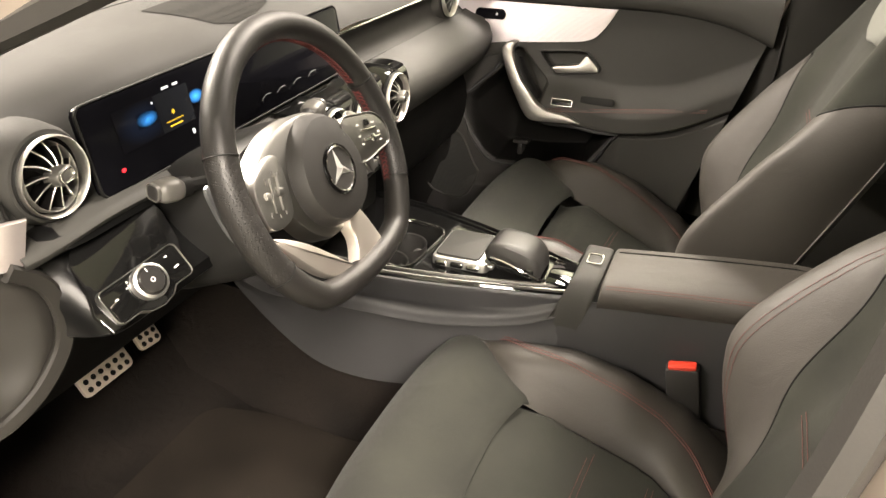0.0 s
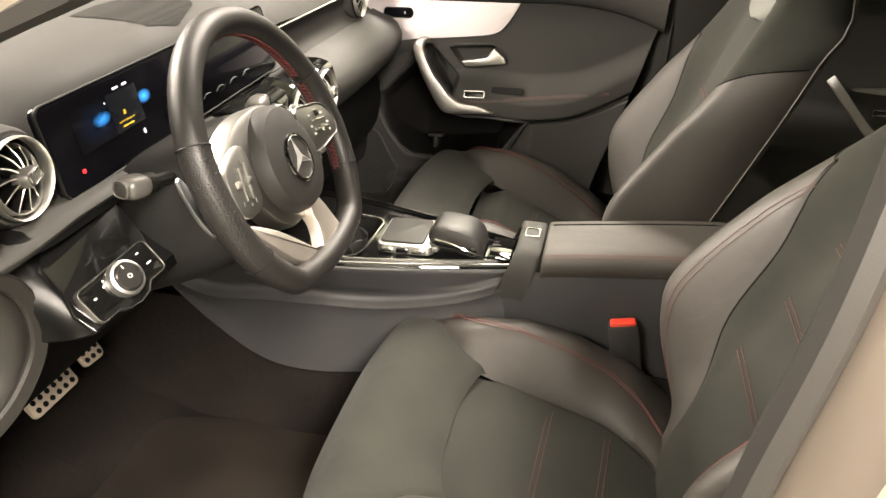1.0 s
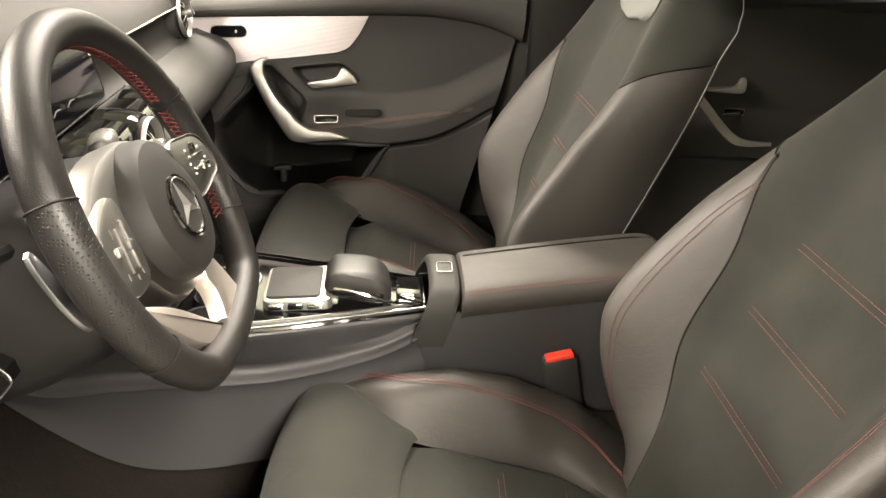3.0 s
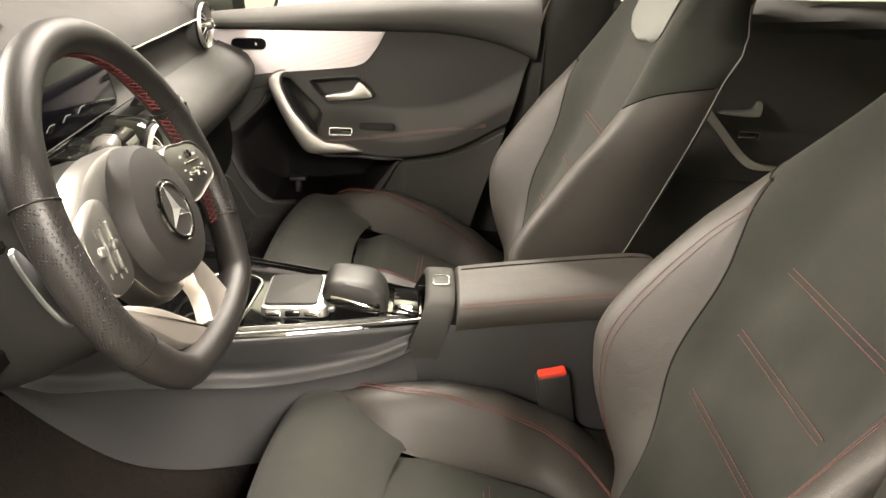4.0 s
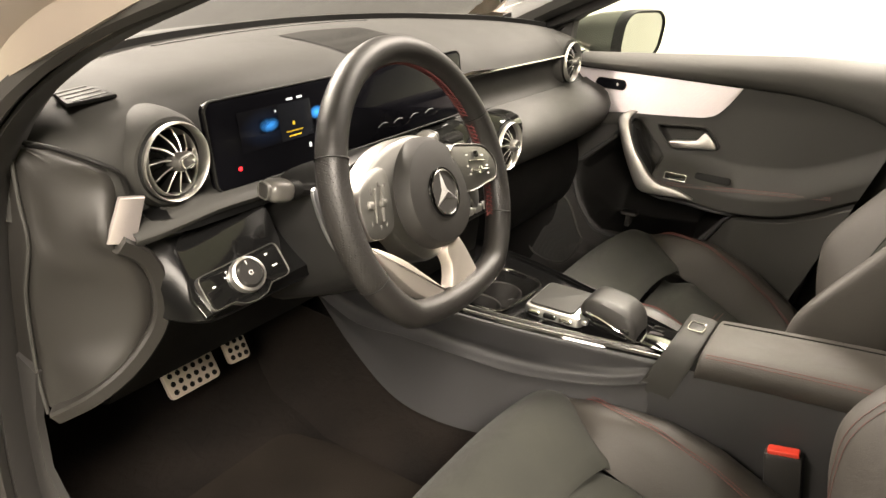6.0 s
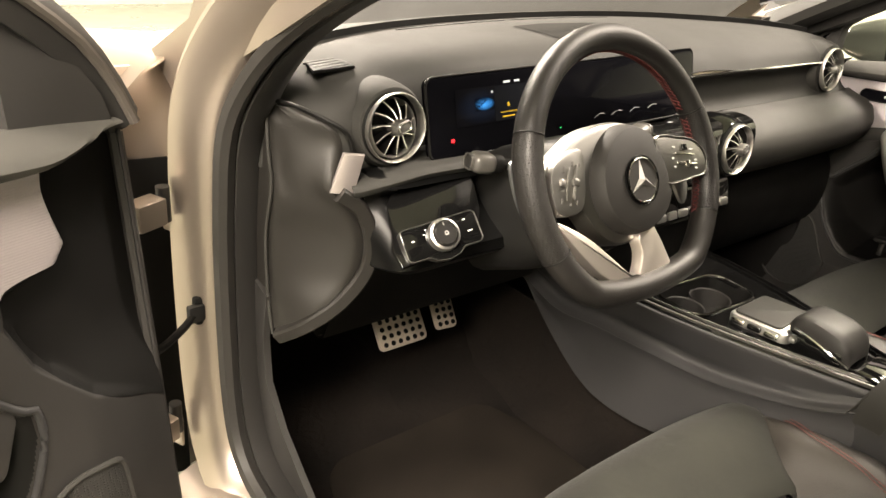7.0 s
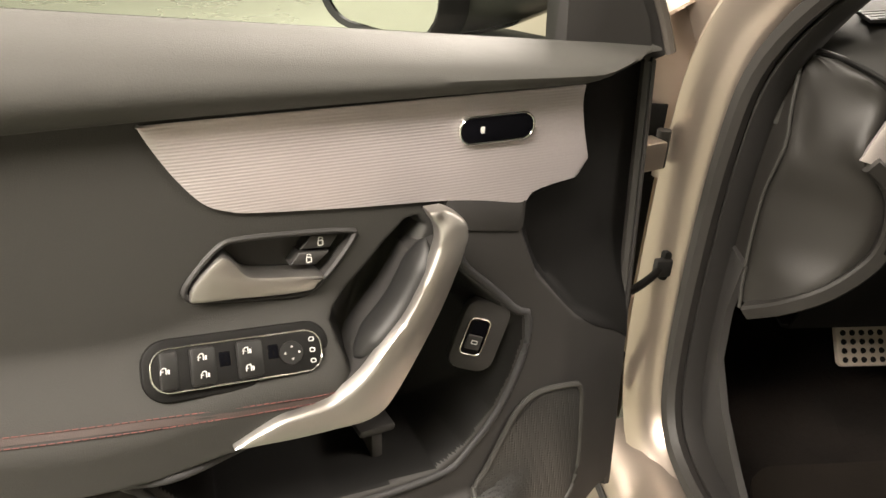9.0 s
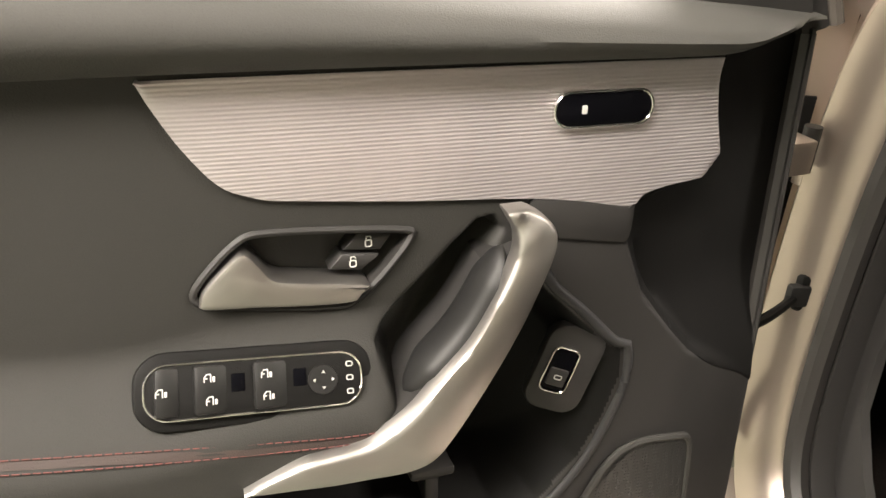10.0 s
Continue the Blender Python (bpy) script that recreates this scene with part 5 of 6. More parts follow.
    for t in np.linspace(0, 1, 18):
        h = 0.606 + 0.138 * t
        w_ = 0.104 * math.sqrt(max(0.0, 1 - max(0.0, 1 - t / 0.30) ** 2.4)) + 0.002
        patch.append([Q(w_ * a, h, face(abs(w_ * a), min(h, 0.74)) + 0.0065 - 0.0075 * abs(a) ** 8 * (1 - 0.5 * t)) for a in np.linspace(-1, 1, 25)])
    part("head_patch", thick(loft(patch), 0.003), patch_grey, st, "light grey smooth patch")
    for x in (-0.07, 0.07):
        part("headrest_post", tube([Q(x, 0.70, -0.010), Q(x, 0.76, -0.010), Q(x, 0.82, -0.008)], 0.006, 12), chrome, st, "chrome headrest post")
        part("post_guide", box(0.034, 0.014, 0.026, 0.004), chrome, st, m=B @ Matrix.Translation((x, 0.774, -0.010)))
    head = []
    for z, k, f in ((0.790, 0.70, 0.0), (0.795, 0.90, 0.0), (0.82, 1.0, 0.005), (0.87, 1.02, 0.012), (0.93, 1.0, 0.012), (0.965, 0.85, 0.005), (0.975, 0.4, 0.0)):
        head.append([Q(x * k, z, -0.004 + f + y * k) for x, y in rrect(0.255, 0.105, 0.045, 8)])
    part("headrest", loft(head, closed=True, cap=True), leather, st, "black leather headrest")
    return st


seat(-0.327, 0.0, "black driver's sports seat with suede centre and red stitching", bow=0.125)
seat(0.362, 0.10, "black passenger's sports seat with suede centre and red stitching", 0.045)
buckle = thing("belt_buckle", "black belt buckle with a red release button", "belt buckle", (-0.078, -0.665, 0.42))
bk = axes((-0.084, -0.684, 0.464), (0.05, -0.95, 0.22), (0.0, 0.22, 1))
part("buckle_case", box(0.050, 0.092, 0.026, 0.005, bk), hard_plastic, buckle)
part("release_button", box(0.042, 0.010, 0.019, 0.003, bk @ Matrix.Translation((0, 0.046, 0.001))), red_plastic, buckle, "red release button")
part("buckle_stem", box(0.024, 0.09, 0.012, 0.003, bk @ Matrix.Translation((0, -0.075, 0))), dark_plastic, buckle)

# ---- doors ----
POCKET = [(0.149, 0.650), (0.147, 0.620), (0.158, 0.585), (0.179, 0.544), (0.213, 0.506), (0.247, 0.4855), (0.36, 0.486), (0.473, 0.500), (0.527, 0.583), (0.5385, 0.602), (0.456, 0.606), (0.37, 0.608), (0.30, 0.652), (0.245, 0.735), (0.218, 0.709), (0.1886, 0.682), (0.162, 0.655)]
CUP = [(0.3605, 0.696), (0.353, 0.707), (0.330, 0.728), (0.301, 0.757), (0.282, 0.774), (0.268, 0.777), (0.258, 0.764), (0.285, 0.715), (0.325, 0.660), (0.343, 0.622), (0.346, 0.638), (0.3565, 0.677)]
HANDLE = [(0.4776, 0.736), (0.472, 0.748), (0.446, 0.775), (0.430, 0.7795), (0.328, 0.771), (0.325, 0.765), (0.3495, 0.735), (0.3684, 0.719), (0.382, 0.7164), (0.466, 0.729)]


FRONT = [(0.157, 0.772), (0.159, 0.741), (0.138, 0.69), (0.085, 0.63), (0.0, 0.575), (-0.05, 0.55), (-0.05, 0.895), (0.05, 0.891), (0.088, 0.885), (0.098, 0.872), (0.096, 0.84), (0.088, 0.806), (0.10, 0.789), (0.135, 0.784)]


ARM_LOW = cr([(0.28, 0.612, 0), (0.38, 0.613, 0), (0.456, 0.612, 0), (0.54, 0.606, 0), (0.65, 0.624, 0), (0.765, 0.684, 0), (0.87, 0.755, 0)], 90)


def soften(poly, times=3):
    """Round the corners of a closed outline."""
    poly = [V((x, y, 0)) for x, y in poly]
    for _ in range(times):
        poly = [q for i, p in enumerate(poly) for q in (p.lerp(poly[(i + 1) % len(poly)], 0.25), p.lerp(poly[(i + 1) % len(poly)], 0.75))]
    return poly


def belt_line(u):
    return 0.899 + 0.095 * u


def card(u, v):
    """The inward relief of the door card at u metres behind its front edge and the height v."""
    u, v = np.asarray(u, float), np.asarray(v, float)
    w = -0.035 * ss(0.10, -0.03, u) - 0.024 * ss(0.0, 0.012, inside(u, v, FRONT)) * ss(0.56, 0.70, v) - 0.022 * ss(0.884, 0.892, v)
    low = np.interp(u, [q.x for q in ARM_LOW], [q.y for q in ARM_LOW])
    rise = ss(low + 0.108, low + 0.036, v) * ss(low - 0.010, low + 0.006, v)
    w = w + ss(0.29, 0.37, u) * 0.044 * rise * (1 - 0.5 * ss(0.55, 0.82, u))
    w = w + 0.025 * ss(low + 0.0, low - 0.015, v) * ss(0.50, 0.56, u)
    w = w + 0.030 * ss(0.455, 0.425, v) * ss(0.12, 0.2, u)
    w = w - 0.100 * ss(0.0, 0.032, inside(u, v, POCKET)) * ss(0.14, 0.27, u)
    w = w - 0.040 * ss(0.0, 0.014, inside(u, v, CUP))
    w = w - 0.022 * ss(0.0, 0.010, inside(u, v, HANDLE))
    return w


def front_door(place, driver, label):
    """A front door with its trim; place(u, v, w) sets a point of the door in the world."""
    S = lambda u, v, w=0.0: V(place(u, v, float(card(u, v)) + w))
    us, vs = np.linspace(-0.02, 0.845, 380), np.linspace(0, 1, 301)
    firm = []
    rows = []
    for u in us:
        row = []
        for t in vs:
            k = (u + 0.02) / 0.865
            b = 0.30 + (belt_line(u) - 0.30) * t
            a = -0.02 + k * (0.743 + 0.26 * (b - 0.49))
            lo = 0.30 + 0.06 * float(ss(0.20, -0.02, a))
            b = lo + (belt_line(a) - 0.012 - lo) * t
            row.append((a, b))
        w = card([q[0] for q in row], [q[1] for q in row])
        rows.append([V(place(a, b, c)) for (a, b), c in zip(row, w)])
        # 2 is the pocket's inside, its shade coloured in; 1 firm, 0 soft plastic
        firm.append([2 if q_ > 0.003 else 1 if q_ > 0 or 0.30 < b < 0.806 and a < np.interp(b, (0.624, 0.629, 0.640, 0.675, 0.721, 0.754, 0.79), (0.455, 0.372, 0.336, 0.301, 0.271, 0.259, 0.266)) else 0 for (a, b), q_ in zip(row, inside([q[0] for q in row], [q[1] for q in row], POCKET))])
    bm = loft(rows)
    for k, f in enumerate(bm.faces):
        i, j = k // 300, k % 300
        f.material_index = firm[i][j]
    d = part("front_door", bm, [soft_plastic, hard_plastic, shaded_plastic], body, label)
    groove = cr([(-0.02, 0.894, 0), (0.03, 0.895, 0), (0.07, 0.891, 0), (0.092, 0.883, 0), (0.125, 0.8795, 0), (0.3, 0.880, 0), (0.5, 0.880, 0), (0.65, 0.876, 0), (0.75, 0.862, 0), (0.83, 0.835, 0)], 80)
    rows = []
    for p in groove:
        hi = belt_line(p.x) + 0.001
        f = 1 - 0.75 * float(ss(0.09, -0.02, p.x))
        base = -0.035 * float(ss(0.08, -0.03, p.x))
        sec = [(0.0, -0.012), (0.0, 0.004), (0.10, 0.018 * f), (0.35, 0.030 * f), (0.62, 0.026 * f), (0.82, 0.010 * f), (0.95, -0.012), (1.0, -0.030), (0.9, -0.05)]
        rows.append(cr([place(p.x, p.y + (hi - p.y) * a, b + base) for a, b in sec], 24))
    # the roll faces up; its light from above is in the paler colour
    part("upper_pad", loft(rows), soft_lit, d, "padded dark grey upper roll")
    # silver strip
    top = lambda u: 0.8775
    rows = []
    low_line = cr([(0.084, 0.806, 0), (0.088, 0.796, 0), (0.100, 0.789, 0), (0.130, 0.785, 0), (0.150, 0.780, 0), (0.161, 0.772, 0), (0.205, 0.780, 0), (0.25, 0.786, 0), (0.33, 0.792, 0), (0.412, 0.800, 0), (0.432, 0.804, 0), (0.451, 0.813, 0), (0.469, 0.835, 0), (0.483, 0.859, 0), (0.491, 0.876, 0)], 110)
    up_line = cr([(0.084, 0.808, 0), (0.094, 0.838, 0), (0.098, 0.860, 0), (0.096, 0.877, 0)], 12) + [V((u, 0.8770, 0)) for u in np.linspace(0.10, 0.491, 98)]
    for a, b in zip(low_line, up_line):
        rows.append([S(a.x + (b.x - a.x) * t, a.y + (b.y - a.y) * t, 0.003 + 0.0012 * math.sin(math.pi * t)) for t in np.linspace(0, 1, 26)])
    strip = part("silver_strip", thick(loft(rows), 0.003), strip_ribbed, d, "ribbed brushed silver trim strip")
    fr = lambda u, v, w=0.0: axes(S(u, v, w), V(place(u - 0.05, v, 0)) - V(place(u, v, 0)), V(place(u, v + 0.05, 0)) - V(place(u, v, 0)))
    turn = 1 if driver else -1

    def local(u, v, w=0.0):
        """A frame on the card: x forward, y up, z inward."""
        o, x, y = S(u, v, w), V(place(u - 0.05, v, 0)) - V(place(u, v, 0)), V(place(u, v + 0.05, 0)) - V(place(u, v, 0))
        x.normalize()
        y = (y - x * y.dot(x)).normalized()
        z = V(place(u, v, 0.05)) - V(place(u, v, 0))
        z = (z - x * z.dot(x) - y * z.dot(y)).normalized()
        return Matrix(((x.x, y.x, z.x, o.x), (x.y, y.y, z.y, o.y), (x.z, y.z, z.z, o.z), (0, 0, 0, 1)))

    m = local(0.193, 0.847, 0.004)
    ov = part("seat_switch", plate(rrect(0.074, 0.022, 0.0108, 8), 0.004, 0.001), screen_glass, d, "oval black switch plate", m)
    part("switch_rim", frame_of(rrect(0.076, 0.024, 0.0118, 8), 0.0018, 0.0045, 0.0005), chrome, d, "thin chrome rim", m)
    part("symbol", plate(rrect(0.004, 0.006, 0.001), 0.0005, 0.0001), white_print, d, m=m @ Matrix.Translation((-0.016, 0, 0.004)))
    # handle
    m = local(0.40, 0.740)
    m.translation = V(place(0.40, 0.740, -0.020))
    pts = [(0.40 - u, v - 0.740) for u, v in HANDLE]
    rec = part("handle_recess", frame_of([(p.x, p.y) for p in soften([(x * 0.97 + 0.0, y * 0.96 + 0.0005) for x, y in pts])], 0.005, 0.023, 0.002), hard_plastic, d, "dark handle recess frame", m)
    lever = [(0.470, 0.736), (0.466, 0.745), (0.451, 0.760), (0.4408, 0.7665), (0.4325, 0.7585), (0.423, 0.7465), (0.405, 0.742), (0.361, 0.7345), (0.366, 0.727), (0.3715, 0.7225), (0.400, 0.7235), (0.441, 0.728), (0.4676, 0.7305)]
    part("door_handle", plate([(0.40 - u, v - 0.740) for u, v in lever], 0.027, 0.0035, 80), spoke_silver, d, "satin silver door handle", m)
    if driver:
        for q in ([(0.3655, 0.769), (0.342, 0.766), (0.350, 0.7545), (0.3755, 0.757)], [(0.377, 0.755), (0.351, 0.752), (0.363, 0.741), (0.3855, 0.744)]):
            lk = part("lock_button", plate([(0.40 - u, v - 0.740) for u, v in q], 0.016, 0.002), hard_plastic, d, "black lock button", m)
            cx_, cy_ = 0.40 - sum(u for u, v in q) / 4, sum(v for u, v in q) / 4 - 0.740
            part("symbol", frame_of(rrect(0.0042, 0.0045, 0.0008, 3), 0.0008, 0.0005, 0.0001), white_print, d, m=m @ Matrix.Translation((cx_, cy_ - 0.001, 0.016)))
            part("symbol", tube([V((cx_ + x, cy_ + y, 0.0163)) for x, y in ((-0.0016, 0.0015), (-0.0014, 0.0040), (0.0014, 0.0040), (0.0018, 0.0026))], 0.0004, 5), white_print, d, m=m)
    # window switches
    m = local(0.441, 0.687, 0.0045)
    if driver:
        m = m @ pose(0, 0, 0, 0, 0, -5) @ pose(0, 0, 0, -28)
        part("switch_bezel", plate(rrect(0.152, 0.050, 0.020, 7), 0.0042, 0.003), dark_plastic, d, "sunk dark bezel", m @ Matrix.Translation((0.001, 0, -0.003)))
        ws = part("window_switch_panel", plate(rrect(0.138, 0.036, 0.015, 7), 0.006, 0.002), dark_plastic, d, "black window switch panel", m)
        part("switch_rim", frame_of(rrect(0.136, 0.034, 0.014, 7), 0.0014, 0.0068, 0.0005), chrome, d, "thin chrome rim", m)
        for x, w_ in ((-0.055, 0.015), (-0.029, 0.021), (0.008, 0.022)):
            part("rocker", box(w_, 0.031, 0.010, 0.003), rocker_black, d, m=m @ Matrix.Translation((x, 0, 0.003)) @ pose(0, 0, 0, 0, 7))
        for x in (-0.012, 0.027):
            part("rocker_gap", box(0.009, 0.012, 0.004, 0.001), screen_glass, d, m=m @ Matrix.Translation((x, 0.003, 0.0045)))
        for x, y in ((-0.0585, 0.0), (-0.030, 0.007), (-0.029, -0.007), (0.005, 0.007), (0.006, -0.007)):
            for pts in ([(-0.0026, -0.0024), (-0.0026, 0.0006), (-0.001, 0.0026), (0.0014, 0.0026)], [(0.0014, 0.0026), (0.0014, -0.0024)], [(-0.0026, 0.0), (-0.0006, 0.0)]):
                part("symbol", tube([V((a, b, 0)) for a, b in pts], 0.00042, 5), white_print, d, m=m @ Matrix.Translation((x, y, 0.0086)))
            part("symbol", plate(rrect(0.0016, 0.0034, 0.0004, 3), 0.0004, 0.0001), white_print, d, m=m @ Matrix.Translation((x + 0.0032, y - 0.0006, 0.0083)))
        part("mirror_pad", rev([(0, 0.0), (0.0095, 0.0), (0.0105, -0.002), (0.0105, -0.006)], 24), rocker_black, d, m=m @ Matrix.Translation((0.042, 0, 0.007)))
        for k in range(4):
            a = math.pi / 2 * k
            part("symbol", plate([(0.0012, 0), (-0.0006, 0.0012), (-0.0006, -0.0012)], 0.0004, 0.0001), white_print, d, m=m @ Matrix.Translation((0.042 + 0.006 * math.cos(a), 0.005 * math.sin(a), 0.009)) @ pose(0, 0, 0, 0, 0, 90 * k))
        for y in (-0.009, 0.0, 0.009):
            part("symbol", frame_of(rrect(0.004, 0.003, 0.001, 4), 0.0007, 0.0005, 0.0001), white_print, d, m=m @ Matrix.Translation((0.060, y, 0.006)))
        # tailgate switch
        m = local(0.203, 0.633, 0.0)
        o = V(place(0.2035, 0.6335, -0.005))
        m = Matrix.Translation(o - m.translation) @ m @ pose(0, 0, 0, 0, -14) @ pose(0, 0, 0, 0, 0, -19)
        part("switch_bezel", plate(rrect(0.050, 0.080, 0.016, 6), 0.010, 0.004), hard_plastic, d, "dark switch bezel", m @ Matrix.Translation((0.006, 0, -0.012)))
        bs = part("tailgate_switch", plate(rrect(0.021, 0.039, 0.005), 0.006, 0.002), screen_glass, d, "black tailgate switch", m @ Matrix.Translation((0, 0, -0.006)))
        part("switch_rim", frame_of(rrect(0.0225, 0.0405, 0.006), 0.0015, 0.007, 0.0005), chrome, d, "chrome rim", m @ Matrix.Translation((0, 0, -0.006)))
        m = m @ Matrix.Translation((0, 0, -0.0085))
        part("rocker", box(0.016, 0.016, 0.004, 0.002), hard_plastic, d, m=m @ Matrix.Translation((0, -0.006, 0.009)))
        part("symbol", frame_of(rrect(0.006, 0.0035, 0.001, 4), 0.0007, 0.0005, 0.0001), white_print, d, m=m @ Matrix.Translation((0, -0.005, 0.0112)))
    else:
        m = local(0.405, 0.665, 0.002)
        ws = part("window_switch", plate(rrect(0.050, 0.016, 0.004), 0.004, 0.001), gloss_black, d, "black window switch", m @ pose(0, 0, 0, -25))
        part("switch_rim", frame_of(rrect(0.050, 0.016, 0.004), 0.0025, 0.005, 0.0006), chrome, d, "chrome rim", m @ pose(0, 0, 0, -25))
        part("switch_well", plate(rrect(0.08, 0.018, 0.006), 0.002, 0.001), dark_plastic, d, m=local(0.485, 0.675, 0.002) @ pose(0, 0, 0, -25))
    # pull
    outer = cr([(0.280, 0.7985, 0.046), (0.272, 0.7995, 0.048), (0.263, 0.798, 0.046), (0.251, 0.791, 0.050), (0.244, 0.780, 0.050), (0.246, 0.766, 0.051), (0.258, 0.737, 0.052), (0.2735, 0.706, 0.053), (0.2967, 0.667, 0.054), (0.3157, 0.638, 0.054), (0.3277, 0.625, 0.054), (0.3444, 0.6187, 0.053), (0.3723, 0.6195, 0.053), (0.408, 0.6205, 0.052), (0.4565, 0.6235, 0.048)], 70)
    inner_ = cr([(0.280, 0.7965, 0.046), (0.2785, 0.7945, 0.048), (0.2767, 0.791, 0.046), (0.2725, 0.785, 0.050), (0.2716, 0.779, 0.050), (0.2734, 0.766, 0.051), (0.2843, 0.7417, 0.052), (0.3024, 0.711, 0.053), (0.3254, 0.686, 0.054), (0.344, 0.6655, 0.054), (0.3624, 0.6525, 0.054), (0.3762, 0.646, 0.053), (0.4027, 0.643, 0.053), (0.420, 0.6405, 0.052), (0.4565, 0.6253, 0.048)], 70)
    rows = []
    for a, b in zip(outer, inner_):
        sec = [(0.0, -0.012), (0.0, -0.002), (0.05, 0.0012), (0.14, 0.0024), (0.5, 0.0034), (0.86, 0.0024), (0.95, 0.0012), (1.0, -0.002), (1.0, -0.012)]
        rows.append([V(place(a.x + (b.x - a.x) * k, a.y + (b.y - a.y) * k, a.z + z)) for k, z in sec])
    part("pull_handle", loft(rows, closed=True, cap=True), spoke_silver, d, "satin silver pull handle")
    rows = []
    for a, b in list(zip(outer, inner_))[14:52]:
        c, q = a.lerp(b, 0.12), a.lerp(b, 0.5) + (b - a) * 0.46
        rows.append([V(place(c.x, c.y, a.z - 0.009)), V(place(c.x, c.y, -0.02)), V(place(q.x, q.y, -0.02)), V(place(q.x, q.y, a.z - 0.009))])
    part("pull_back", loft(rows, closed=True, cap=True), hard_plastic, d, "black grip behind the pull")
    core = [V(place(b.x - (b.x - a.x) * 0.02, b.y - (b.y - a.y) * 0.02, 0.026)) for a, b in list(zip(outer, inner_))[9:40]]
    part("grip_core", sweep(core, ring(0.0075, 12, 0.018), up=tuple(V(place(0, 0.8, 1)) - V(place(0, 0.8, 0))), scale=lambda k: 0.05 + min(1.0, 5 * k, 5 * (1 - k)) ** 0.5), rocker_black, d, "smooth black inner grip")
    # tab under the strip
    tab = [(0.1555, 0.773), (0.1563, 0.752), (0.158, 0.744), (0.163, 0.741), (0.190, 0.7455), (0.216, 0.750), (0.236, 0.757), (0.244, 0.775), (0.240, 0.784), (0.205, 0.7795), (0.1615, 0.7715)]
    mt = local(0.20, 0.762)
    mt.translation = V(place(0.20, 0.762, -0.010))
    part("card_tab", plate([(0.20 - u, v - 0.762) for u, v in tab], 0.013, 0.0025), hard_plastic, d, "dark tab under the strip", mt)
    part("stitch_band", loft([[S(u, v + e, 0.0006) for e in (-0.0008, -0.003, -0.0055)] for u, v in ((0.350, 0.650), (0.37, 0.6485), (0.40, 0.651), (0.45, 0.655), (0.50, 0.6605), (0.56, 0.667), (0.615, 0.674), (0.67, 0.682), (0.73, 0.692))]), band_brown, d, "brown band between the stitches")
    for dv in (0.0, -0.0065):
        part("stitching", stitches([S(u, v + dv, 0.0012) for u, v in ((0.362, 0.6485), (0.40, 0.652), (0.50, 0.661), (0.615, 0.6735), (0.73, 0.6915))], 0.0055, 0.0042, 0.00055), red_thread, d, "red double stitching")
    # speaker
    sp = [(0.212, 0.445), (0.192, 0.469), (0.175, 0.500), (0.153, 0.541), (0.128, 0.5545), (0.088, 0.551), (0.065, 0.542), (0.062, 0.50), (0.058, 0.435), (0.070, 0.387), (0.13, 0.37), (0.19, 0.39)]
    ring_pts = soften(sp, 2)
    mid_sp = sum(ring_pts, V((0, 0, 0))) / len(ring_pts)
    fan = [[S(*((mid_sp + (p - mid_sp) * k).xy), 0.0035) for p in ring_pts] for k in (1.0, 0.95, 0.85, 0.7, 0.5, 0.3, 0.02)]
    part("speaker_grille", loft(fan, closed=True, cap=True), grille_mesh, d, "black perforated speaker grille")
    part("grille_edge", tube([S(p.x, p.y, 0.003) for p in ring_pts], 0.0035, 8, True), soft_plastic, d, "raised grille edge")
    # rolled rim of the pocket
    rim_pts = cr([(u, v, 0) for u, v in POCKET], 90, True)
    mid = V((0.33, 0.55, 0))
    outw = [p + (p - mid).normalized() * 0.003 for p in rim_pts]
    ws_ = [float(card(p.x + (p.x - 0.33) * 0.07, p.y + (p.y - 0.55) * 0.07)) for p in outw]
    for _ in range(4):
        ws_ = [(ws_[k - 1] + 2 * ws_[k] + ws_[(k + 1) % len(ws_)]) / 4 for k in range(len(ws_))]
    part("pocket_rim", tube([V(place(p.x, p.y, w - 0.0005)) for p, w in zip(outw, ws_)], 0.0045, 10, True), side_plastic, d, "rolled edge of the door pocket")
    # near-black overlay: shade on the card's forward-turned front, put into colour
    edge_u = cr([(0.560, -0.02, 0), (0.575, 0.0, 0), (0.600, 0.042, 0), (0.628, 0.079, 0), (0.658, 0.111, 0), (0.688, 0.135, 0), (0.716, 0.150, 0), (0.744, 0.157, 0), (0.772, 0.157, 0)], 60) + [V(q) for q in ((0.784, 0.135, 0), (0.790, 0.105, 0), (0.806, 0.092, 0), (0.840, 0.099, 0), (0.872, 0.101, 0), (0.885, 0.090, 0), (0.892, 0.05, 0))]
    rows = []
    for q in edge_u:
        us_ = np.linspace(q.y, -0.020, 22)
        ws_ = card(us_, np.full(22, q.x))
        rows.append([V(place(u, q.x, float(w) + 0.0022 * float(ss(0.0, 0.006, q.y - u)) - 0.0008)) for u, w in zip(us_, ws_)])
    part("front_shade", loft(rows), dark_plastic, d, "front of the card, overlaid near-black for its shade")
    # pocket hook
    part("pocket_hook", box(0.013, 0.045, 0.03, 0.004), hard_plastic, d, m=local(0.30, 0.506, 0.02))
    part("hook_bar", box(0.040, 0.010, 0.034, 0.004), hard_plastic, d, m=local(0.30, 0.506, 0.02) @ Matrix.Translation((0, 0.024, 0.001)))
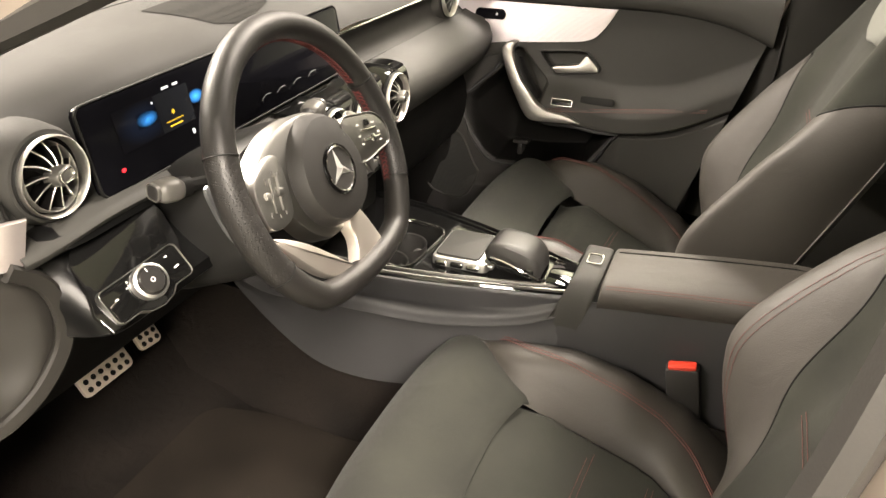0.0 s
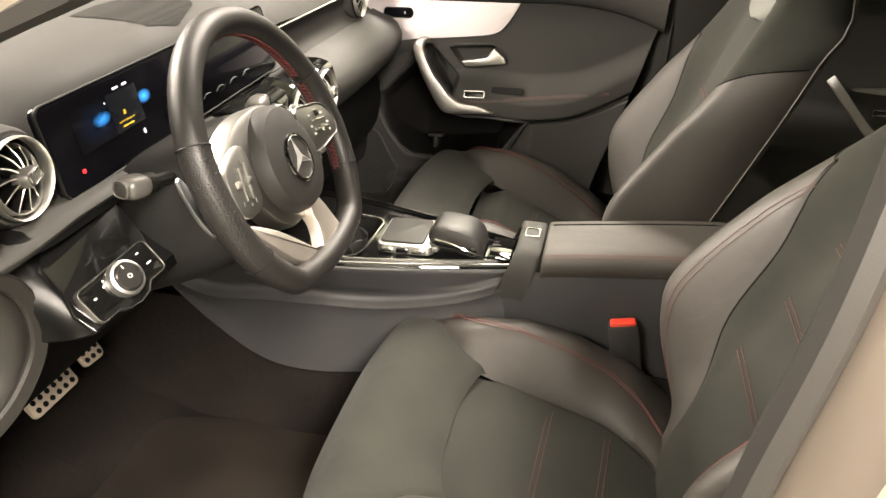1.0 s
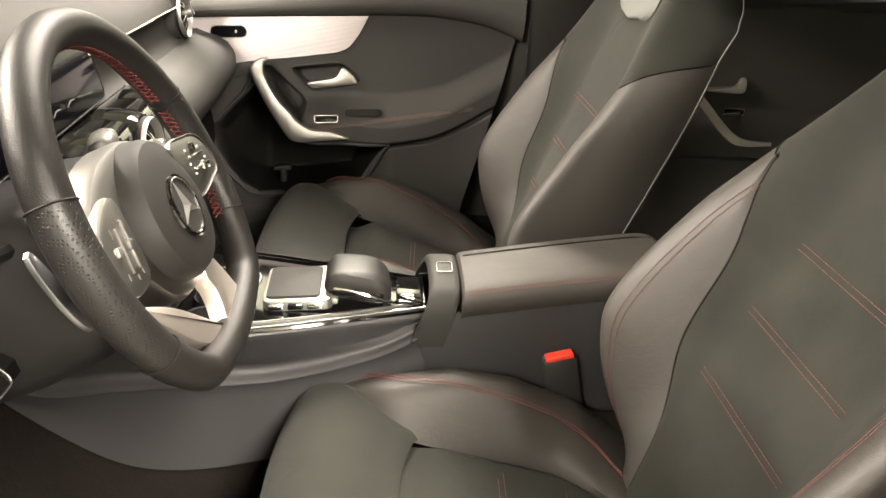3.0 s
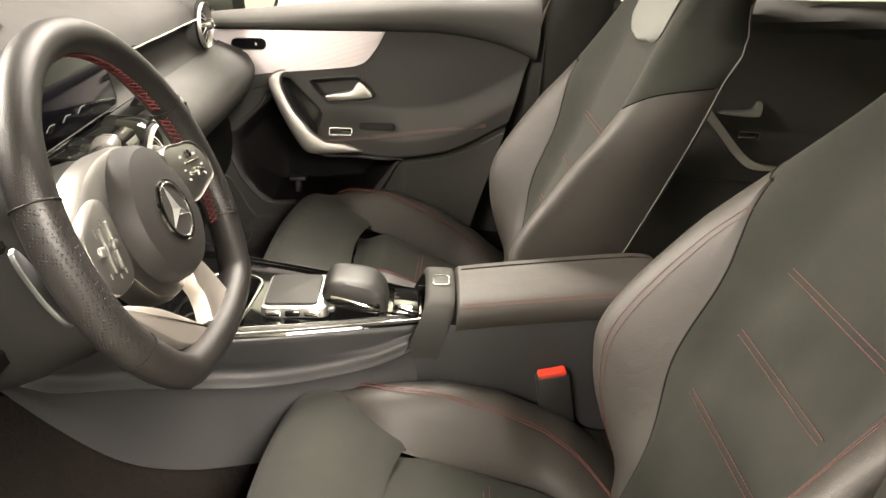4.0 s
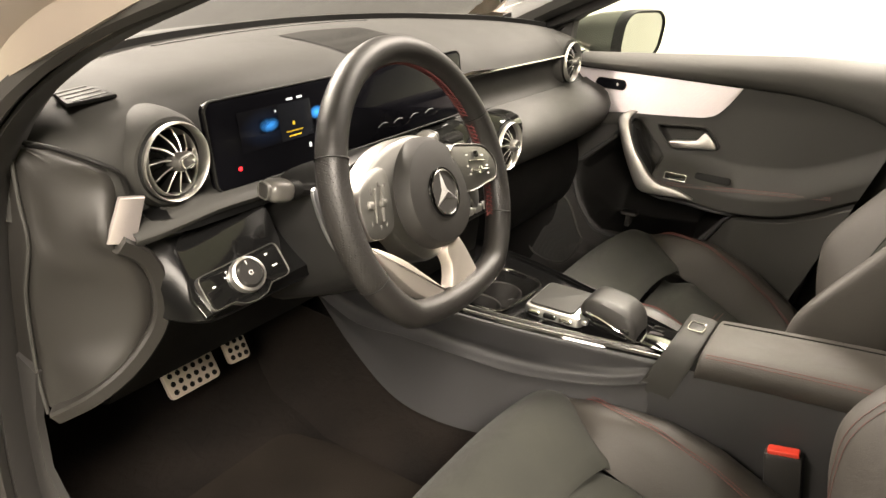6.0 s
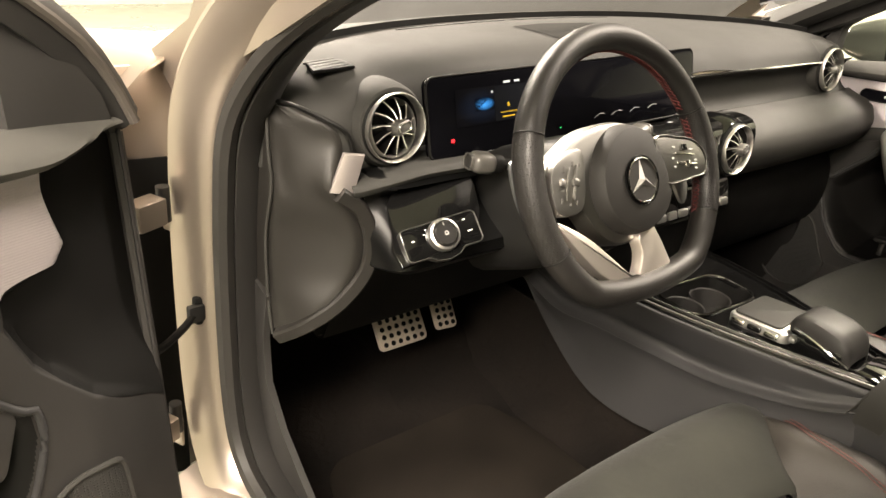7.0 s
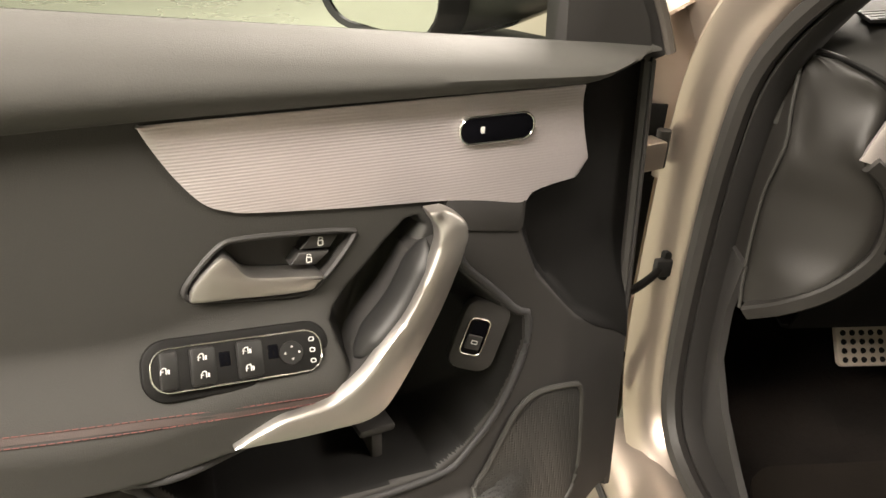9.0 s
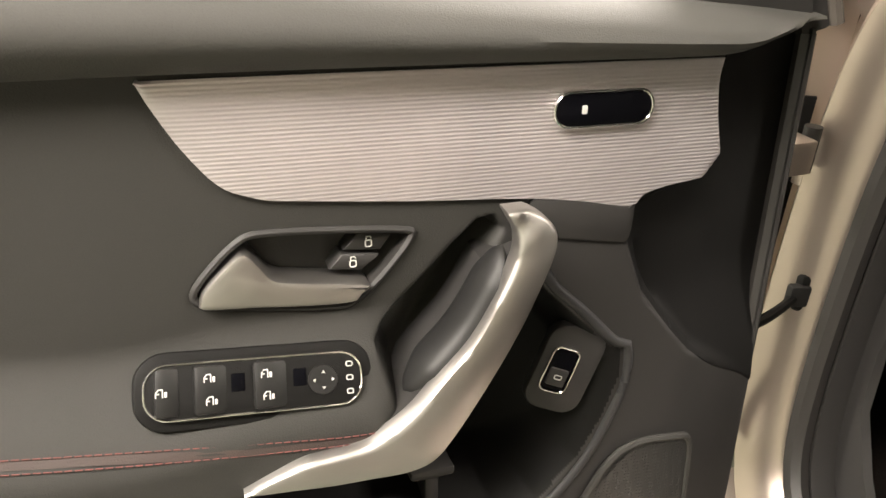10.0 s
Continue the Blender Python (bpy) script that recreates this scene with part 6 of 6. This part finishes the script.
    # shell, edges, window
    rows = [[V(place(u, v, w)) for v, w in ((0.31 + 0.055 * float(ss(0.2, -0.05, u)), -0.045), (0.29 + 0.06 * float(ss(0.2, -0.05, u)), -0.07), (0.30 + 0.06 * float(ss(0.2, -0.05, u)), -0.10), (0.45, -0.14), (0.70, -0.155), (0.88, -0.115), (belt_line(u) - 0.012, -0.085), (belt_line(u) - 0.014, -0.060))] for u in np.linspace(-0.030, 0.86, 14)]
    part("door_shell", thick(loft(rows), 0.004), paint, d, "champagne painted outer shell")
    for u0, s_ in ((-0.030, 1), (0.86, -1)):
        rows = [[V(place(u0 - s_ * k, v, w)) for v in np.linspace(0.37 if s_ > 0 else 0.30, 0.885, 8)] for w, k in ((-0.13, 0), (-0.10, 0), (-0.08, -0.004), (-0.05, -0.008), (0.0 if s_ < 0 else -0.038, -0.012))]
        part("door_edge", thick(loft(rows), 0.003), hard_plastic, d, "dark door edge")
    part("edge_seal", tube(cr([V(place(-0.022, v, -0.048)) for v in (0.34, 0.5, 0.7, 0.88)], 12), 0.008), rubber, d, "black rubber edge seal")
    frame_line = cr([(-0.030, 0.885, 0), (-0.010, 0.93, 0), (0.03, 0.98, 0), (0.12, 1.045, 0), (0.28, 1.125, 0), (0.46, 1.195, 0), (0.66, 1.245, 0), (0.84, 1.262, 0)], 30)
    lean_in = lambda v: -0.055 + 0.22 * max(0, v - 0.93)
    rows = []
    for i, p in enumerate(frame_line):
        a, b = frame_line[max(i - 1, 0)], frame_line[min(i + 1, 29)]
        t = (b - a).normalized()
        rows.append([V(place(p.x - t.y * x, p.y + t.x * x, lean_in(p.y) + z)) for x, z in ((-0.018, -0.022), (0.030, -0.022), (0.032, 0.0), (0.020, 0.012), (0.002, 0.016), (-0.016, 0.010))])
    part("window_frame", loft(rows, closed=True, cap=True), hard_plastic, d, "black window frame")
    line = []
    for i, p in enumerate(frame_line):
        t = (frame_line[min(i + 1, 29)] - frame_line[max(i - 1, 0)]).normalized()
        line.append(V(place(p.x - t.y * 0.012, p.y + t.x * 0.012, lean_in(p.y) + 0.017)))
    part("frame_seal", tube(line, 0.006, 8), frame_grey, d, "grey rubber seal round the window frame")
    rows = [[V(place(u, v, lean_in(v) + w)) for u, v in ((0.86, 0.985), (0.868, 1.10), (0.875, 1.27))] for w in (-0.02, 0.012)]
    part("window_post", box(0.05, 0.30, 0.035, 0.006), hard_plastic, d, m=local(0.845, 1.125, 0.0) @ Matrix.Translation((0, 0, 0.005)))
    pane = part("window_pane", loft([[V(place(p.x + 0.003, max(belt_line(p.x) - 0.01, 0.0), -0.055)), V(place(p.x + 0.003, (p.y + belt_line(p.x)) / 2, lean_in((p.y + belt_line(p.x)) / 2))), V(place(p.x + 0.003, p.y, lean_in(p.y)))] for p in frame_line if p.y > belt_line(p.x) + 0.004]), glass, d, "clear side window")
    pane.visible_shadow = False
    tri_pts = [(0.095, belt_line(0.095) - 0.005), (0.095, 1.022), (0.06, 0.998), (0.02, 0.965), (-0.005, 0.925), (-0.012, 0.898)]
    tri_pts = tri_pts if driver else [(min(u, 0.050), v) for u, v in tri_pts]
    sail = [V(place(u, v, -0.035)) for u, v in tri_pts], [V(place(u, v, -0.07)) for u, v in tri_pts]
    part("mirror_sail", loft(sail, closed=True, cap=True), hard_plastic, d, "black mirror triangle")
    part("belt_seal", sweep([V(place(u, belt_line(u) - 0.008, -0.056)) for u in np.linspace(0.0, 0.84, 16)], ring(0.005, 8)), rubber, d, "thin window seal")
    # mirror: its glass faces the rear
    mk, mu, mv, mw = (1.0, 0.086, 0.955, -0.225) if driver else (0.84, 0.072, 0.943, -0.205)
    mp = lambda u, y, x: V(place(u * mk + mu - x * mk * 0.30, mv + y * mk, x * mk + mw))
    rows = []
    for u, k in ((0.120, 0.96), (0.110, 1.0), (0.07, 0.98), (0.02, 0.86), (-0.02, 0.66), (-0.045, 0.40), (-0.055, 0.12)):
        rows.append([mp(u, y * k, x * k + 0.09 * (1 - k)) for x, y in rrect(0.20, 0.145, 0.055, 7)])
    part("mirror_housing", loft(rows, closed=True, cap=True), mirror_shell, d, "dark glossy mirror housing")
    rows = [[mp(u, y * k, x * k) for x, y in rrect(0.208, 0.153, 0.055, 7)] for u, k in ((0.098, 1.0), (0.126, 1.0), (0.130, 0.97), (0.126, 0.91))]
    part("mirror_bezel", loft(rows, closed=True), dark_plastic, d, "black mirror bezel")
    rows = [[mp(0.124, y * k, x * k) for x, y in rrect(0.190, 0.136, 0.05, 7)] for k in (1.0, 0.5, 0.01)]
    part("mirror_glass", loft(rows, closed=True, cap=False), mirror_glass, d, "mirror glass")
    part("mirror_foot", box(0.11, 0.040, 0.12, 0.012), dark_plastic, d, m=local(0.115, 0.887, 0) @ Matrix.Translation((0, 0, -0.125)))
    return d


strip_ribbed = material("strip_ribbed", (0.53, 0.492, 0.505), 0.40, metal=0.7, vary=0.04)
nt = strip_ribbed.node_tree
co = next(n for n in nt.nodes if n.type == "TEX_COORD")
sep, wave, bump = nt.nodes.new("ShaderNodeSeparateXYZ"), nt.nodes.new("ShaderNodeMath"), nt.nodes.new("ShaderNodeBump")
mul = nt.nodes.new("ShaderNodeMath")
mul.operation, wave.operation = "MULTIPLY", "SINE"
mul.inputs[1].default_value = 2 * math.pi / 0.0027
nt.links.new(co.outputs["Object"], sep.inputs[0])
nt.links.new(sep.outputs["Z"], mul.inputs[0])
nt.links.new(mul.outputs[0], wave.inputs[0])
nt.links.new(wave.outputs[0], bump.inputs["Height"])
bump.inputs["Strength"].default_value, bump.inputs["Distance"].default_value = 0.30, 0.0005
nt.links.new(bump.outputs[0], nt.nodes["Principled BSDF"].inputs["Normal"])

right = lambda u, v, w: (0.686 + 0.10 * (v - 0.80) - w, 0.125 - u, v - 0.015 - 0.060 * (0.49 - min(u, 0.60)))
OU, OW = V((-0.9397, -0.3419, 0)), V((0.3419, -0.9397, 0))


def left(u, v, w):
    p = V((-0.895, 0.035, 0)) + OU * u + OW * (w - 0.10 * (v - 0.88) + 0.030)
    return (p.x, p.y, v)


front_door(left, True, "open driver's door, its grey moulded card with silver strip")
front_door(right, False, "closed passenger's door, its grey moulded card with silver strip")

rows = []
for a, b, z in ((-0.600, -0.80, 0.40), (-0.625, -0.82, 0.55), (-0.690, -0.87, 0.83), (-0.738, -0.885, 1.02), (-0.800, -0.90, 1.25)):
    x = 0.715 - 0.22 * max(0, z - 0.85)
    rows.append([(x + 0.03, a + 0.012, z), (x + 0.005, a, z), (x - 0.012, a - 0.03, z), (x - 0.015, (a + b) / 2, z), (x - 0.005, b + 0.02, z), (x + 0.03, b, z)])
part("post_trim", thick(smooth_loft(rows, 14, 20), 0.004), soft_plastic, body, "dark grey far centre post trim")
part("frame_edge", tube(cr([(0.700, -0.690, 0.831), (0.700, -0.706, 0.904), (0.700, -0.718, 0.957), (0.672, -0.744, 1.07), (0.62, -0.775, 1.20)], 14), 0.0045), paint, body, "pale edge of the far door frame")
part("post_seal", tube(cr([(0.712, -0.592, 0.40), (0.714, -0.617, 0.55), (0.716, -0.682, 0.83), (0.690, -0.730, 1.02), (0.64, -0.792, 1.25)], 16), 0.008), rubber, body, "black rubber post seal")


def rear_card(y, z):
    t = np.clip((z - 0.935) / 0.05, 0, 1)
    w = np.where(z > 0.935, 0.03 * np.sin(np.pi * t ** 0.8) ** 0.7, 0.0) - 0.006 * np.exp(-((z - 0.935) / 0.006) ** 2)
    return w + 0.045 * ss(0.70, 0.64, z) * ss(0.58, 0.60, z)


rows = []
for y in np.linspace(-0.86, -1.75, 30):
    top = 0.965 + 0.08 * (-y - 0.86) * 0.9
    zs = np.linspace(0.35, top, 50)
    rows.append([V((0.705 + 0.08 * (z - 0.8) - float(w), y, z)) for z, w in zip(zs, rear_card(y, zs))])
# same plastic as the front card, coloured lighter to make up for missing light
rear = part("rear_door", thick(loft(rows), 0.004), soft_lit, body, "closed rear door with dark grey card")
rear_pull = cr([(0.684, -1.090, 0.762), (0.668, -1.104, 0.748), (0.652, -1.135, 0.715), (0.636, -1.180, 0.668), (0.632, -1.215, 0.642), (0.634, -1.25, 0.633), (0.638, -1.31, 0.632)], 28)
part("pull_handle", sweep(rear_pull, [(-0.011, -0.004), (0.011, -0.004), (0.009, 0.004), (-0.009, 0.004)], up=(-1, 0, 0), scale=lambda k: 1 - 0.55 * float(ss(0.62, 1.0, k))), satin_silver, rear, "satin silver pull handle")
part("handle_bowl", plate([(-0.065, 0.020), (0.04, 0.030), (0.055, 0.010), (0.045, -0.022), (-0.05, -0.018)], 0.004, 0.001, 30), dark_plastic, rear, "dark handle recess", axes((0.702, -1.195, 0.752), (0, -1, 0), (0.08, 0, 1)))
part("door_handle", plate([(-0.048, -0.010), (-0.044, -0.003), (0.018, 0.004), (0.034, 0.024), (0.044, 0.020), (0.046, -0.004), (0.030, -0.012)], 0.014, 0.004, 40), satin_silver, rear, "satin silver door handle", axes((0.694, -1.195, 0.748), (0, -1, 0), (0.08, 0, 1)))
part("window_switch", plate(rrect(0.048, 0.014, 0.004), 0.005, 0.001), gloss_black, rear, "chrome rimmed window switch", axes((0.689, -1.225, 0.692), (0, -1, 0), (0.08, 0, 1)))
part("switch_rim", frame_of(rrect(0.050, 0.016, 0.004), 0.0022, 0.006, 0.0006), chrome, rear, "thin chrome rim", axes((0.689, -1.225, 0.692), (0, -1, 0), (0.08, 0, 1)))
rear_pane = part("window_pane", loft([[V((0.715, y, 0.97 + 0.05 * (-y - 0.86))), V((0.62, y - 0.02, 1.30))] for y in (-0.86, -1.3, -1.75)]), glass, body, "clear rear side window")
rear_pane.visible_shadow = False

# added dark sheet that stands in for shade on the champagne hinge panel
part("hinge_shade", thick(loft([[(-0.760, 0.258, z), (-0.80, 0.262, z), (-0.845, 0.258, z), (-0.872, 0.226, z)] for z in (0.22, 0.40, 0.60, 0.775)]), 0.004), dark_plastic, body, "dark sheet for the shade behind the door hinges")
for (ax, ay, az), (bx, by, bz) in (((-0.832, 0.138, 0.747), (-0.7875, 0.182, 0.722)), ((-0.844, 0.119, 0.425), (-0.812, 0.148, 0.398))):
    hg = part("door_hinge", box(0.044, 0.030, 0.036, 0.003), paint, body, "champagne painted door hinge", axes((ax, ay, az), (0.92, 0.40, 0), (-0.40, 0.92, 0)))
    part("hinge_plate", box(0.006, 0.024, 0.050, 0.002), paint, hg, m=axes((bx, by, bz), (0.92, 0.40, 0), (-0.40, 0.92, 0)))
    part("hinge_knuckle", tube([V((ax + 0.030, ay + 0.022, az + dz)) for dz in (-0.024, 0.0, 0.024)], 0.009, 12), rubber, hg)
    part("hinge_bolt", rev([(0, 0.008), (0.007, 0.007), (0.008, 0.0)], 14), satin_silver, hg, m=axes((bx - 0.012, by - 0.006, bz), (0, 0, 1), (1, 0.2, 0)))
strap = part("check_strap", tube(cr([(-0.760, 0.168, 0.584), (-0.79, 0.132, 0.580), (-0.84, 0.078, 0.590), (-0.87, 0.050, 0.600)], 12), 0.0055), dark_plastic, body, "black door check strap")
part("strap_bracket", box(0.024, 0.040, 0.046, 0.005), dark_plastic, strap, m=axes((-0.764, 0.166, 0.584), (1, 0.1, 0), (-0.1, 1, 0)))
part("strap_bracket", box(0.024, 0.012, 0.026, 0.003), rocker_black, strap, m=axes((-0.774, 0.146, 0.583), (1, 0.1, 0), (-0.1, 1, 0)))
part("strap_bolt", rev([(0, 0.006), (0.006, 0.005), (0.007, 0.0)], 12), satin_silver, strap, m=axes((-0.748, 0.145, 0.590), (1, 0, 0), (0, 0, 1)))
for k in range(3):
    part("sill_rib", sweep(cr([(-0.80 - 0.018 * k, 0.17, 0.290 - 0.014 * k), (-0.80 - 0.018 * k, -0.2, 0.292 - 0.014 * k), (-0.80 - 0.018 * k, -0.7, 0.292 - 0.014 * k)], 8), ring(0.006, 8)), rubber, body, "black rubber sill rib")
